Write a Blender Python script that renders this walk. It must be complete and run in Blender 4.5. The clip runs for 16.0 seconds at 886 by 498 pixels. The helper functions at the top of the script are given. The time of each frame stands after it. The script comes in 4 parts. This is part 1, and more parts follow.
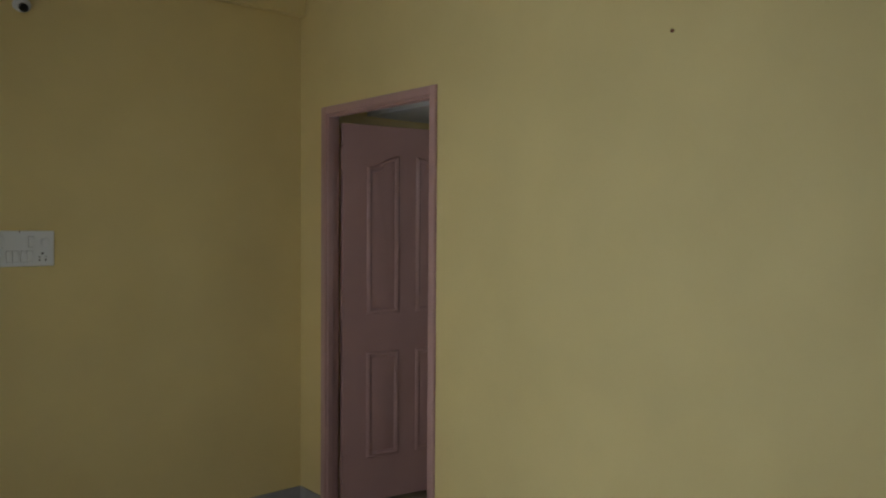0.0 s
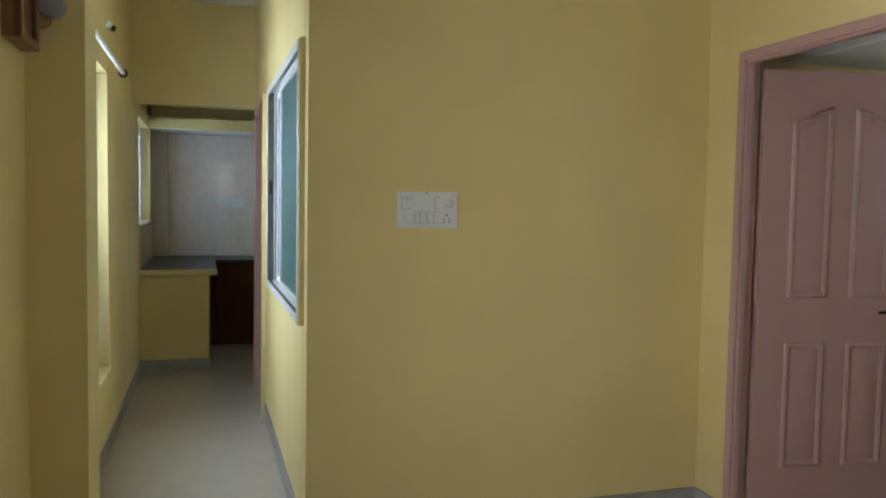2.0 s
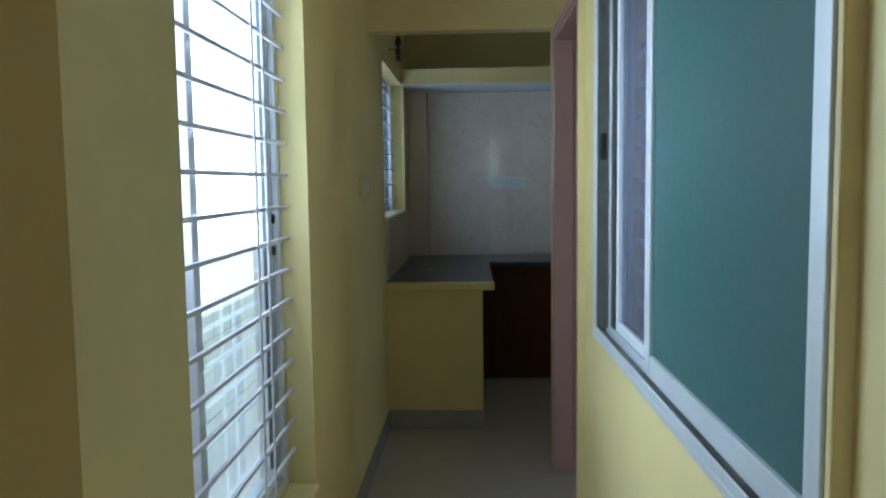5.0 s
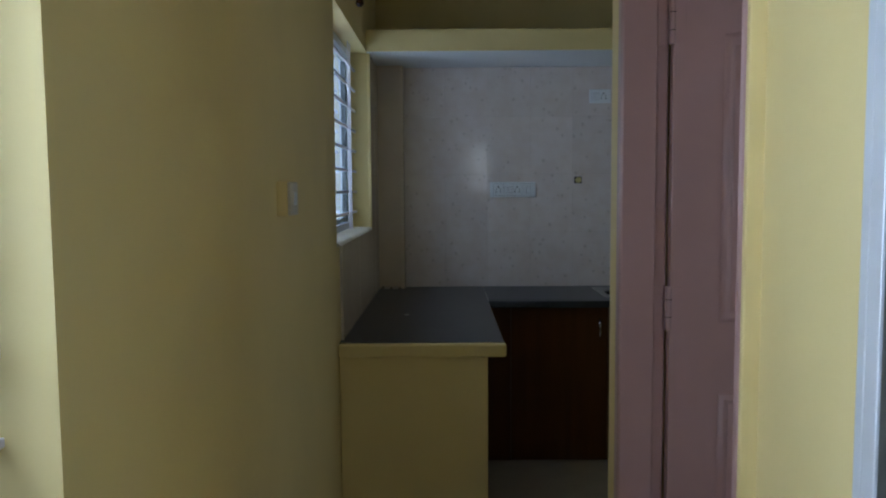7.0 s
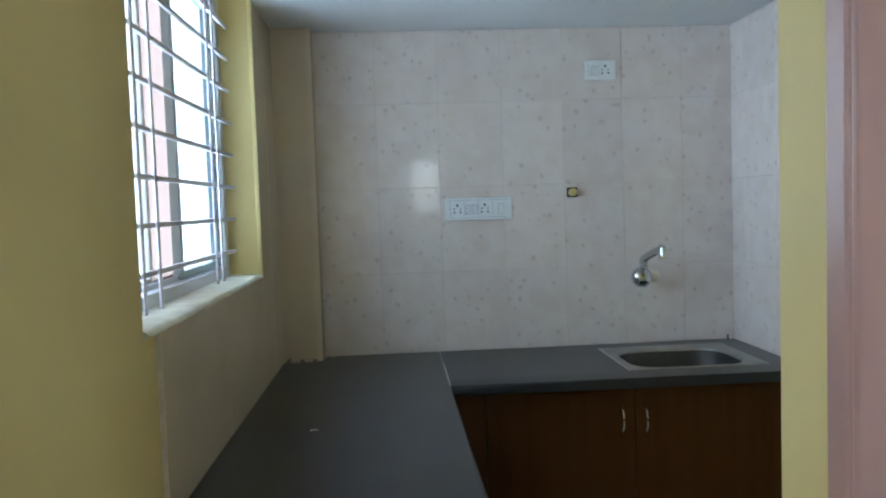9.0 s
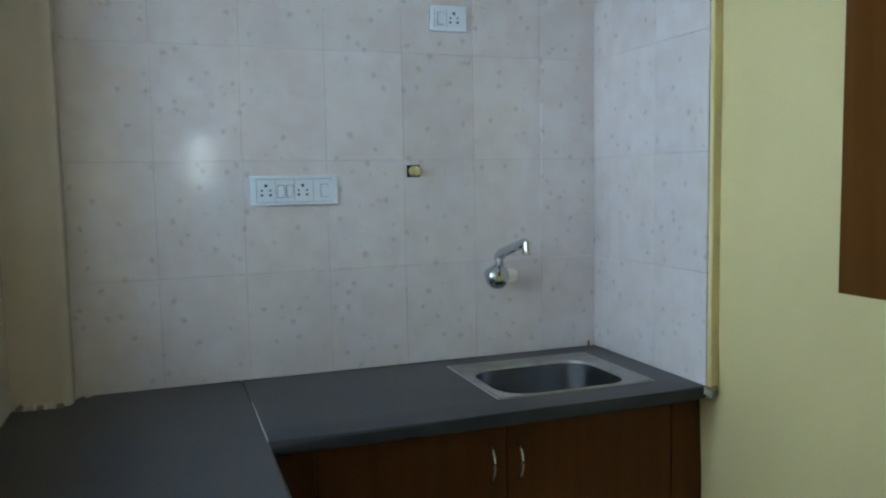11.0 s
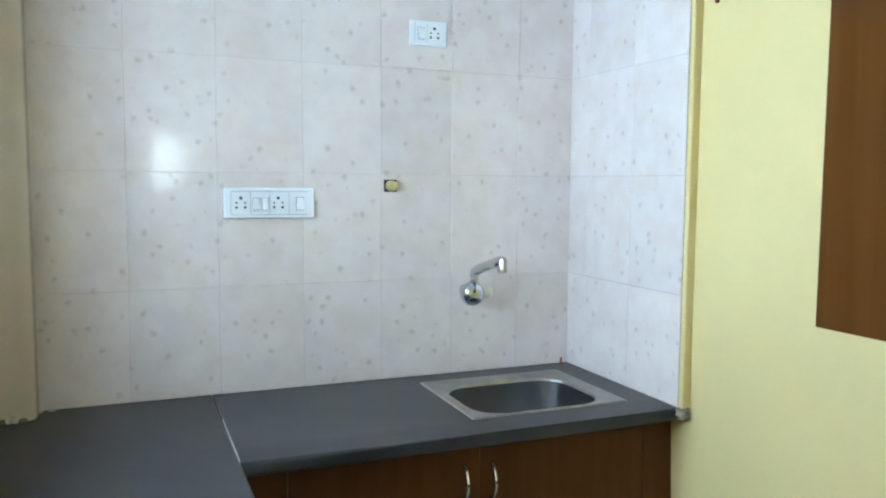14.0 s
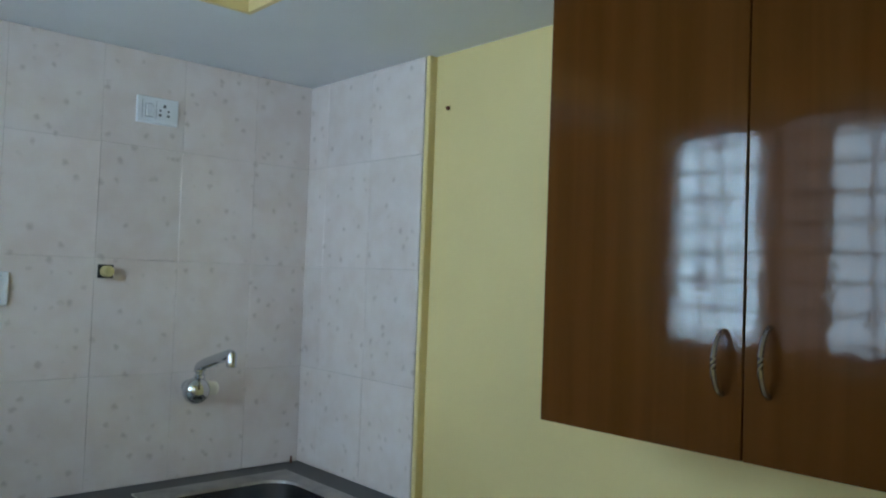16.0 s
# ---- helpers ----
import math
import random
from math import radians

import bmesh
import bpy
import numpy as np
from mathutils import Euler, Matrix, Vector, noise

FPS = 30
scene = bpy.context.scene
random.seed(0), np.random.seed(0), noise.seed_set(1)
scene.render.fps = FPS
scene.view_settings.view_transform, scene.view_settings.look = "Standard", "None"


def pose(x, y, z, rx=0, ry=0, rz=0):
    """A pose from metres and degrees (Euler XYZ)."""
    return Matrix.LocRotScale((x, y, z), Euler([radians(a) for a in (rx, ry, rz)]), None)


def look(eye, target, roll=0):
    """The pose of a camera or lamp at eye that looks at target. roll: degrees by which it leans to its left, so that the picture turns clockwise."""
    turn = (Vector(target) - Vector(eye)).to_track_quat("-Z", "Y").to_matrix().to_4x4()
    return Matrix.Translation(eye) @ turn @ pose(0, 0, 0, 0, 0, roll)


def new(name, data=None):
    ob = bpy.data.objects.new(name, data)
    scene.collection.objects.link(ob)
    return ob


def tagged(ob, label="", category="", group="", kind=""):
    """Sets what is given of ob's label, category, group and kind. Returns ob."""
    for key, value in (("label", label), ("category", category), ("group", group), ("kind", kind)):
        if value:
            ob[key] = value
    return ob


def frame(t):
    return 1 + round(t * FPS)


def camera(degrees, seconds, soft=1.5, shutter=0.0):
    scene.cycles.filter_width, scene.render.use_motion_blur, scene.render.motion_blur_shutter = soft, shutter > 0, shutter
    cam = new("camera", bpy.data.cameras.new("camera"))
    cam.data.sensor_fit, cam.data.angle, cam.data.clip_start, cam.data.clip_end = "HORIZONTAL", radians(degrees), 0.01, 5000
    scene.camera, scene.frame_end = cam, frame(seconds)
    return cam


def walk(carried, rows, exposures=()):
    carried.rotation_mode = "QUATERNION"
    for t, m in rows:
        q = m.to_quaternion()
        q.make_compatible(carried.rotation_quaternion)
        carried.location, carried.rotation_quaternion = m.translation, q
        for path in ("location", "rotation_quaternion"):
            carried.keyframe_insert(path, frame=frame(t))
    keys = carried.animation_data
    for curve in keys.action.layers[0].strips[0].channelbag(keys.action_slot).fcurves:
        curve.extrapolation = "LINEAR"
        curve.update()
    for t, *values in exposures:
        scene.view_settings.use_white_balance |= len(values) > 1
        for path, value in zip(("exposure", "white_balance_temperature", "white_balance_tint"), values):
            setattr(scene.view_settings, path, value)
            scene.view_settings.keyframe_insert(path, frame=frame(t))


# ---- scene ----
cam = camera(59.6, 16.0, 2.1)
PATH = [
    (0, (0.206, 1.343, 1.519), (1.512, 2.856, 1.458), 0.4),
    (0.5, (0.157, 1.367, 1.474), (1.339, 2.98, 1.415), 0.7),
    (1, (0.139, 1.486, 1.454), (1.145, 3.212, 1.372), 0.7),
    (1.5, (0.129, 1.674, 1.461), (0.934, 3.502, 1.363), 1.0),
    (2, (0.112, 1.868, 1.437), (0.693, 3.778, 1.319), 1.0),
    (2.5, (0.14, 2.158, 1.429), (0.484, 4.124, 1.288), 0.6),
    (3, (0.153, 2.531, 1.414), (0.227, 4.523, 1.251), -0.1),
    (3.5, (0.136, 2.968, 1.424), (0.14, 4.96, 1.241), 0.1),
    (3.7, (0.121, 3.133, 1.407), (0.134, 5.125, 1.22), -0.2),
    (6, (0.038, 5.070, 1.423), (-0.107, 7.058, 1.265), -1.0),
    (6.5, (-0.006, 5.434, 1.428), (-0.088, 7.427, 1.269), -0.9),
    (7, (-0.018, 5.812, 1.419), (-0.036, 7.806, 1.262), -0.4),
    (7.5, (0.006, 6.175, 1.415), (-0.005, 8.171, 1.268), -0.6),
    (8, (0.009, 6.540, 1.418), (0.025, 8.535, 1.274), -0.9),
    (8.5, (0.024, 6.893, 1.429), (0.081, 8.887, 1.289), -1.8),
    (9, (0.02, 7.242, 1.426), (0.139, 9.235, 1.313), -1.9),
    (9.5, (0.015, 7.483, 1.441), (0.246, 9.466, 1.331), -1.9),
    (9.7, (0.009, 7.579, 1.434), (0.316, 9.553, 1.329), -1.6),
    (11.8, (-0.025, 7.985, 1.426), (0.714, 9.801, 1.028), -0.1),
    (12, (-0.025, 7.984, 1.417), (0.671, 9.788, 0.907), -0.1),
    (12.5, (-0.031, 7.987, 1.403), (0.631, 9.741, 0.708), -0.2),
    (13, (-0.037, 7.985, 1.402), (0.603, 9.693, 0.583), -0.2),
    (13.5, (-0.045, 7.977, 1.426), (0.641, 9.76, 0.835), -0.1),
    (14, (-0.043, 7.966, 1.471), (0.711, 9.81, 1.3), 0.4),
    (14.5, (-0.046, 7.965, 1.492), (0.75, 9.799, 1.479), 0.7),
    (15, (-0.035, 7.965, 1.495), (0.904, 9.731, 1.532), 1.1),
    (15.5, (-0.031, 7.984, 1.485), (1.117, 9.621, 1.552), 1.6),
    (16, (-0.033, 8.02, 1.48), (1.304, 9.505, 1.551), 2.1),
]
EXPOSURES = [(0, -0.18, 6650, 13), (0.5, 0.02, 6650, 13), (1, 0.34, 6650, 13), (1.5, 0.66, 6650, 13), (2, 0.84, 6650, 12), (2.5, 0.95, 6650, 11), (3.5, 1.02, 6800, 11), (6, -0.22, 5550, 8), (6.5, -0.3, 5800, 9), (7, 0.18, 6150, 18), (7.5, 0.62, 6800, 16),
             (8, 1.1, 6800, 16), (8.5, 1.36, 6500, 13), (9, 1.54, 6250, 11), (9.5, 1.56, 6150, 10), (12, 1.66, 5950, 9), (12.5, 2.34, 5950, 9), (13, 3.2, 5950, 9), (13.5, 3.4, 5950, 9), (14, 2.66, 6150, 10), (14.5, 1.92, 6250, 9), (15, 1.52, 6250, 9), (16, 1.36, 6250, 9)]
walk(cam, [(t, look(eye, target, roll)) for t, eye, target, roll in PATH], EXPOSURES)

# ---- plan, in metres ----
XL, XR = -0.43, 0.493           # hall: window wall and room wall
YF, YK0, YK1 = 5.0, 8.10, 10.27  # living room's end wall, kitchen's two ends
XK = 1.392                      # kitchen's far side wall
XD, XB = 2.35, -0.52            # living room's two side walls
YB = -0.9                       # living room's back wall
CEIL, LOFT = 2.90, 2.10
WT = 0.24
HW = (5.40, 6.607, 0.47, 2.13)   # hall window: y0, y1, z0, z1
KW = (8.62, 9.79, 1.22, 2.10)   # kitchen window
LW = (2.45, 3.83, 0.10, 2.13)   # living room's tall window
RW = (5.115, 6.70, 0.92, 2.10)   # window between hall and bedroom
DL = (3.87, 4.78, 2.12)         # living room's inner door: y0, y1, height
DH = (7.048, 8.00, 2.12)         # hall door

# ---- daylight ----
world = bpy.data.worlds.new("sky")
scene.world = world
world.use_nodes = True
wn = world.node_tree.nodes
sky = wn.new("ShaderNodeTexSky")
sky.sky_type = "NISHITA"
sky.sun_disc = False
sky.sun_elevation, sky.sun_rotation = radians(50), radians(8)
world.node_tree.links.new(sky.outputs["Color"], wn["Background"].inputs["Color"])
wn["Background"].inputs["Strength"].default_value = 0.15
sun = new("sun", bpy.data.lights.new("sun", "SUN"))
sun.data.energy, sun.data.angle, sun.data.color = 3.0, radians(0.5), (1.0, 0.95, 0.87)
sun.matrix_world = look((0, 0, 0), (-math.sin(radians(8)) * math.cos(radians(50)), -math.cos(radians(8)) * math.cos(radians(50)), -math.sin(radians(50))))


def sky_lamp(name, x, y0, y1, z0, z1, watts, colour, spread, way=1):
    """An area lamp that stands in for skylight at an opening in a wall."""
    lamp = new(name, bpy.data.lights.new(name, "AREA"))
    lamp.data.shape, lamp.data.size, lamp.data.size_y = "RECTANGLE", z1 - z0, y1 - y0
    lamp.data.energy, lamp.data.color, lamp.data.spread = watts, colour, radians(spread)
    c = Vector((x, (y0 + y1) / 2, (z0 + z1) / 2))
    lamp.matrix_world = Matrix.Translation(c) @ Matrix.Rotation(radians(-90 * way), 4, "Y")


SKYLIGHT, HALLSKY = (0.575, 0.79, 1.0), (0.66, 0.83, 1.0)
back = new("skylight_back", bpy.data.lights.new("skylight_back", "AREA"))
back.data.shape, back.data.size, back.data.size_y, back.data.energy, back.data.color, back.data.spread = "RECTANGLE", 0.46, 0.9, 0.30, (0.70, 0.9, 1.0), radians(90)
back.matrix_world = look((0.59, YB - 0.21, 1.80), (0.59, 0, 1.80))
sky_lamp("skylight_hall", -0.614, HW[0], HW[1], 1.24, HW[3], 23.5, HALLSKY, 172)
sky_lamp("skylight_kitchen", -0.614, KW[0], KW[1] - 0.05, KW[2], KW[3], 10.2, SKYLIGHT, 150)
sky_lamp("skylight_living", XL - WT - 0.07, *LW, 8.5, (0.92, 0.96, 1.0), 115)
# Fill for bedroom and store: both lamps are added, their windows unseen
sky_lamp("added_bedroom_fill", 3.52, 5.3, 6.5, 0.9, 2.1, 5, SKYLIGHT, 150, -1)
sky_lamp("added_store_fill", 4.32, 3.4, 4.0, 1.2, 2.1, 1.6, SKYLIGHT, 150, -1)

# ---- materials ----
def mat(name, colour, rough=0.6, metal=0.0, vary=0.08, scale=6.0, bump=0.05, bump_scale=120.0, spec=0.5, coat=0.0):
    """A procedural surface: colour with variation at two scales, and fine relief."""
    m = bpy.data.materials.new(name)
    m.use_nodes = True
    n, l = m.node_tree.nodes, m.node_tree.links
    b = n["Principled BSDF"]
    tc = n.new("ShaderNodeTexCoord")
    big, fine = n.new("ShaderNodeTexNoise"), n.new("ShaderNodeTexNoise")
    big.inputs["Scale"].default_value, big.inputs["Detail"].default_value = scale, 5
    fine.inputs["Scale"].default_value, fine.inputs["Detail"].default_value = bump_scale, 3
    l.new(tc.outputs["Object"], big.inputs["Vector"])
    l.new(tc.outputs["Object"], fine.inputs["Vector"])
    ramp = n.new("ShaderNodeMapRange")
    ramp.inputs["From Min"].default_value, ramp.inputs["From Max"].default_value = 0.3, 0.7
    ramp.inputs["To Min"].default_value, ramp.inputs["To Max"].default_value = 1 - vary, 1 + vary * 0.6
    l.new(big.outputs["Fac"], ramp.inputs["Value"])
    mul = n.new("ShaderNodeVectorMath")
    mul.operation = "SCALE"
    mul.inputs[0].default_value = colour
    l.new(ramp.outputs["Result"], mul.inputs["Scale"])
    l.new(mul.outputs["Vector"], b.inputs["Base Color"])
    rr = n.new("ShaderNodeMapRange")
    rr.inputs["To Min"].default_value, rr.inputs["To Max"].default_value = max(rough - 0.08, 0.02), min(rough + 0.08, 1)
    l.new(fine.outputs["Fac"], rr.inputs["Value"])
    b.inputs["Roughness"].default_value = rough
    if metal < 1 and vary > 0.02:
        l.new(rr.outputs["Result"], b.inputs["Roughness"])
    b.inputs["Metallic"].default_value = metal
    b.inputs["Specular IOR Level"].default_value = spec
    b.inputs["Coat Weight"].default_value = coat
    bp = n.new("ShaderNodeBump")
    bp.inputs["Strength"].default_value, bp.inputs["Distance"].default_value = bump, 0.0012
    l.new(fine.outputs["Fac"], bp.inputs["Height"])
    if bump:
        l.new(bp.outputs["Normal"], b.inputs["Normal"])
    return m


def wood(name, dark, light, rough, coat=0.0):
    """Straight-grained laminate, grain along z."""
    m = mat(name, dark, rough, vary=0.1, scale=3.0, bump=0.02)
    n, l = m.node_tree.nodes, m.node_tree.links
    b = n["Principled BSDF"]
    tc = n["Texture Coordinate"]
    mp = n.new("ShaderNodeMapping")
    mp.inputs["Scale"].default_value = (26, 26, 1.1)
    ns = n.new("ShaderNodeTexNoise")
    ns.inputs["Scale"].default_value, ns.inputs["Detail"].default_value, ns.inputs["Distortion"].default_value = 1.0, 6, 0.4
    l.new(tc.outputs["Object"], mp.inputs["Vector"])
    l.new(mp.outputs["Vector"], ns.inputs["Vector"])
    cr = n.new("ShaderNodeValToRGB")
    cr.color_ramp.elements[0].position, cr.color_ramp.elements[0].color = 0.33, (*dark, 1)
    cr.color_ramp.elements[1].position, cr.color_ramp.elements[1].color = 0.68, (*light, 1)
    l.new(ns.outputs["Fac"], cr.inputs["Fac"])
    l.new(cr.outputs["Color"], b.inputs["Base Color"])
    b.inputs["Coat Weight"].default_value, b.inputs["Coat Roughness"].default_value = coat, 0.06
    for link in list(b.inputs["Roughness"].links):
        l.remove(link)
    b.inputs["Roughness"].default_value = rough
    return m


def glazed_tile(name):
    """Cream glazed wall tile with faint clouding and scattered small buds."""
    m = mat(name, (0.62, 0.55, 0.48), 0.05, vary=0.03, scale=5, bump=0.03, bump_scale=9)
    n, l = m.node_tree.nodes, m.node_tree.links
    b, tc = n["Principled BSDF"], n["Texture Coordinate"]
    info = n.new("ShaderNodeObjectInfo")
    geo = n.new("ShaderNodeNewGeometry")
    cloud = n.new("ShaderNodeTexNoise")
    cloud.inputs["Scale"].default_value, cloud.inputs["Detail"].default_value = 14, 8
    l.new(geo.outputs["Position"], cloud.inputs["Vector"])
    c1 = n.new("ShaderNodeValToRGB")
    c1.color_ramp.elements[0].position, c1.color_ramp.elements[0].color = 0.35, (0.70, 0.60, 0.55, 1)
    c1.color_ramp.elements[1].position, c1.color_ramp.elements[1].color = 0.62, (0.74, 0.655, 0.615, 1)
    l.new(cloud.outputs["Fac"], c1.inputs["Fac"])
    vor = n.new("ShaderNodeTexVoronoi")
    vor.inputs["Scale"].default_value, vor.inputs["Randomness"].default_value = 21, 1.0
    warp = n.new("ShaderNodeTexNoise")
    warp.inputs["Scale"].default_value, warp.inputs["Detail"].default_value = 45, 3
    l.new(geo.outputs["Position"], warp.inputs["Vector"])
    push = n.new("ShaderNodeVectorMath")
    push.operation = "MULTIPLY_ADD"
    push.inputs[1].default_value = (0.022, 0.022, 0.022)
    l.new(warp.outputs["Color"], push.inputs[0])
    l.new(geo.outputs["Position"], push.inputs[2])
    l.new(push.outputs["Vector"], vor.inputs["Vector"])
    dot = n.new("ShaderNodeMapRange")
    dot.inputs["From Min"].default_value, dot.inputs["From Max"].default_value = 0.07, 0.24
    dot.inputs["To Min"].default_value, dot.inputs["To Max"].default_value = 0.37, 0.0
    l.new(vor.outputs["Distance"], dot.inputs["Value"])
    mix = n.new("ShaderNodeMix")
    mix.data_type = "RGBA"
    mix.inputs["B"].default_value = (0.33, 0.25, 0.20, 1)
    l.new(dot.outputs["Result"], mix.inputs["Factor"])
    l.new(c1.outputs["Color"], mix.inputs["A"])
    tone = n.new("ShaderNodeMapRange")
    tone.inputs["To Min"].default_value, tone.inputs["To Max"].default_value = 0.95, 1.03
    l.new(info.outputs["Random"], tone.inputs["Value"])
    sc = n.new("ShaderNodeVectorMath")
    sc.operation = "SCALE"
    l.new(mix.outputs["Result"], sc.inputs[0])
    l.new(tone.outputs["Result"], sc.inputs["Scale"])
    l.new(sc.outputs["Vector"], b.inputs["Base Color"])
    l.remove(b.inputs["Roughness"].links[0])
    b.inputs["Roughness"].default_value = 0.07
    return m


def glass(name, tint=(1, 1, 1), rough=0.0):
    m = bpy.data.materials.new(name)
    m.use_nodes = True
    b = m.node_tree.nodes["Principled BSDF"]
    b.inputs["Base Color"].default_value = (*tint, 1)
    b.inputs["Transmission Weight"].default_value, b.inputs["Roughness"].default_value, b.inputs["IOR"].default_value = 1.0, rough, 1.45
    return m


YELLOW = mat("yellow_emulsion", (0.76, 0.61, 0.282), 0.62, vary=0.05, scale=2.5, bump=0.08, bump_scale=90)
WHITE = mat("white_distemper", (0.74, 0.75, 0.76), 0.8, vary=0.04, scale=3, bump=0.06)
PINK = mat("dusty_pink_enamel", (0.50, 0.30, 0.28), 0.32, vary=0.06, scale=5, bump=0.04, bump_scale=70)
FLOOR = mat("beige_vitrified_tile", (0.48, 0.43, 0.38), 0.16, vary=0.05, scale=9, bump=0.01)
SKIRT = mat("grey_skirting_tile", (0.36, 0.35, 0.35), 0.25, vary=0.10, scale=14, bump=0.02)
GRANITE = mat("dark_granite", (0.030, 0.032, 0.036), 0.29, vary=0.22, scale=7, bump=0.0, bump_scale=300, spec=0.32)
GRANITE.node_tree.links.remove(GRANITE.node_tree.nodes["Principled BSDF"].inputs["Roughness"].links[0])
TILE = glazed_tile("cream_glazed_tile")
GROUT = mat("pale_grout", (0.60, 0.54, 0.49), 0.8, vary=0.15, scale=30)
WOOD = wood("brown_laminate", (0.076, 0.027, 0.006), (0.092, 0.034, 0.008), 0.36, 0.0)
WOODGLOSS = wood("glossy_brown_laminate", (0.090, 0.031, 0.006), (0.112, 0.041, 0.010), 0.06, 0.0)
WOOD.node_tree.nodes["Principled BSDF"].inputs["Specular IOR Level"].default_value = 0.14
wave = WOODGLOSS.node_tree.nodes["Bump"]
wave.inputs["Strength"].default_value, wave.inputs["Distance"].default_value = 0.12, 0.002
WOODGLOSS.node_tree.nodes["Noise Texture.001"].inputs["Scale"].default_value = 22
WOODGLOSS.node_tree.nodes["Principled BSDF"].inputs["Specular IOR Level"].default_value = 0.38
DARK = mat("dark_gap", (0.01, 0.008, 0.007), 0.8)
ALU = mat("silver_aluminium", (0.70, 0.72, 0.75), 0.38, metal=0.35, vary=0.06)
IRON = mat("white_painted_iron", (0.76, 0.72, 0.80), 0.45, vary=0.1, scale=30)
PLASTIC = mat("white_plastic", (0.78, 0.80, 0.82), 0.28, vary=0.02, bump=0.0)
DARKGREY = mat("gap_shade_grey", (0.14, 0.145, 0.155), 0.5, vary=0.02)
PLASTICGREY = mat("grey_plastic", (0.30, 0.31, 0.33), 0.35, vary=0.02)
BLACK = mat("black_plastic", (0.012, 0.012, 0.013), 0.4)
CHROME = mat("polished_chrome", (0.60, 0.62, 0.65), 0.07, metal=1.0, vary=0.02, bump=0.0)
STEEL = mat("brushed_steel", (0.55, 0.55, 0.56), 0.26, metal=1.0, vary=0.08, scale=20, bump=0.0)
# The bowl has a darker base colour than the rim
BOWLSTEEL = mat("dark_bowl_steel", (0.26, 0.26, 0.265), 0.24, metal=1.0, vary=0.15, scale=12, bump=0.0)
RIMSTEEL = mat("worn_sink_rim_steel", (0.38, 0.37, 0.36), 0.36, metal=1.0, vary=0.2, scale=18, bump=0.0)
BRASS = mat("old_brass", (0.45, 0.32, 0.12), 0.35, metal=1.0)
GLASS = glass("clear_glass", (0.96, 1.0, 0.99))
TEAL = mat("teal_reflective_glass", (0.05, 0.125, 0.125), 0.34, vary=0.08, scale=2, bump=0.01, spec=0.35)
# Outdoor haze and overexposure are put into the block and mortar colours
BLOCK = mat("haze_pale_block", (0.78, 0.90, 0.94), 0.9, vary=0.10, scale=8, bump=0.4, bump_scale=60)
EARTH = mat("dry_concrete_yard", (0.60, 0.62, 0.62), 0.95, vary=0.12, scale=2, bump=0.4, bump_scale=30)
MORTAR = mat("haze_pale_mortar", (0.82, 0.92, 0.95), 0.95, vary=0.1, scale=10)


# ---- builders ----
def ob_from(name, bm, material, parent=None, label="", smooth=False):
    me = bpy.data.meshes.new(name)
    bmesh.ops.recalc_face_normals(bm, faces=bm.faces)
    bm.to_mesh(me)
    bm.free()
    me.materials.append(material)
    if smooth:
        me.shade_smooth()
        me.set_sharp_from_angle(angle=radians(40))
    ob = new(name, me)
    if parent:
        ob.parent = parent
    if label:
        ob["label"] = label
    return ob


part = ob_from


def add_box(bm, lo, hi, bevel=0.0, segments=2):
    made = bmesh.ops.create_cube(bm, size=1.0, matrix=Matrix.LocRotScale([(a + b) / 2 for a, b in zip(lo, hi)], None, [b - a for a, b in zip(lo, hi)]))
    if bevel:
        edges = {e for v in made["verts"] for e in v.link_edges}
        bmesh.ops.bevel(bm, geom=list(edges), offset=bevel, segments=segments, affect="EDGES", profile=0.5)
    return bm


def box(lo, hi, bevel=0.0, segments=2):
    return add_box(bmesh.new(), lo, hi, bevel, segments)


def add_rod(bm, a, b, r, sides=12, r2=None):
    a, b = Vector(a), Vector(b)
    m = Matrix.Translation((a + b) / 2) @ (b - a).to_track_quat("Z", "Y").to_matrix().to_4x4()
    bmesh.ops.create_cone(bm, cap_ends=True, segments=sides, radius1=r, radius2=r if r2 is None else r2, depth=(b - a).length, matrix=m)
    return bm


def rod(a, b, r, sides=12, r2=None):
    return add_rod(bmesh.new(), a, b, r, sides, r2)


def add_lathe(bm, m, rings, sides=20):
    """Rings of (radius, height) turned round the local z of m."""
    loops = [[bm.verts.new(m @ Vector((r * math.cos(2 * math.pi * i / sides), r * math.sin(2 * math.pi * i / sides), h))) for i in range(sides)] for r, h in rings]
    for p, q in zip(loops, loops[1:]):
        for i in range(sides):
            bm.faces.new((p[i], p[(i + 1) % sides], q[(i + 1) % sides], q[i]))
    bm.faces.new(loops[0][::-1])
    bm.faces.new(loops[-1])
    return bm


def add_tube(bm, points, r, sides=10):
    """A bent tube through the points."""
    points = [Vector(p) for p in points]
    loops = []
    for i, p in enumerate(points):
        d = (points[min(i + 1, len(points) - 1)] - points[max(i - 1, 0)]).normalized()
        q = d.to_track_quat("Z", "Y").to_matrix()
        rad = r[i] if isinstance(r, (list, tuple)) else r
        loops.append([bm.verts.new(p + q @ Vector((rad * math.cos(2 * math.pi * k / sides), rad * math.sin(2 * math.pi * k / sides), 0))) for k in range(sides)])
    for p, q in zip(loops, loops[1:]):
        for k in range(sides):
            bm.faces.new((p[k], p[(k + 1) % sides], q[(k + 1) % sides], q[k]))
    bm.faces.new(loops[0][::-1])
    bm.faces.new(loops[-1])
    return bm


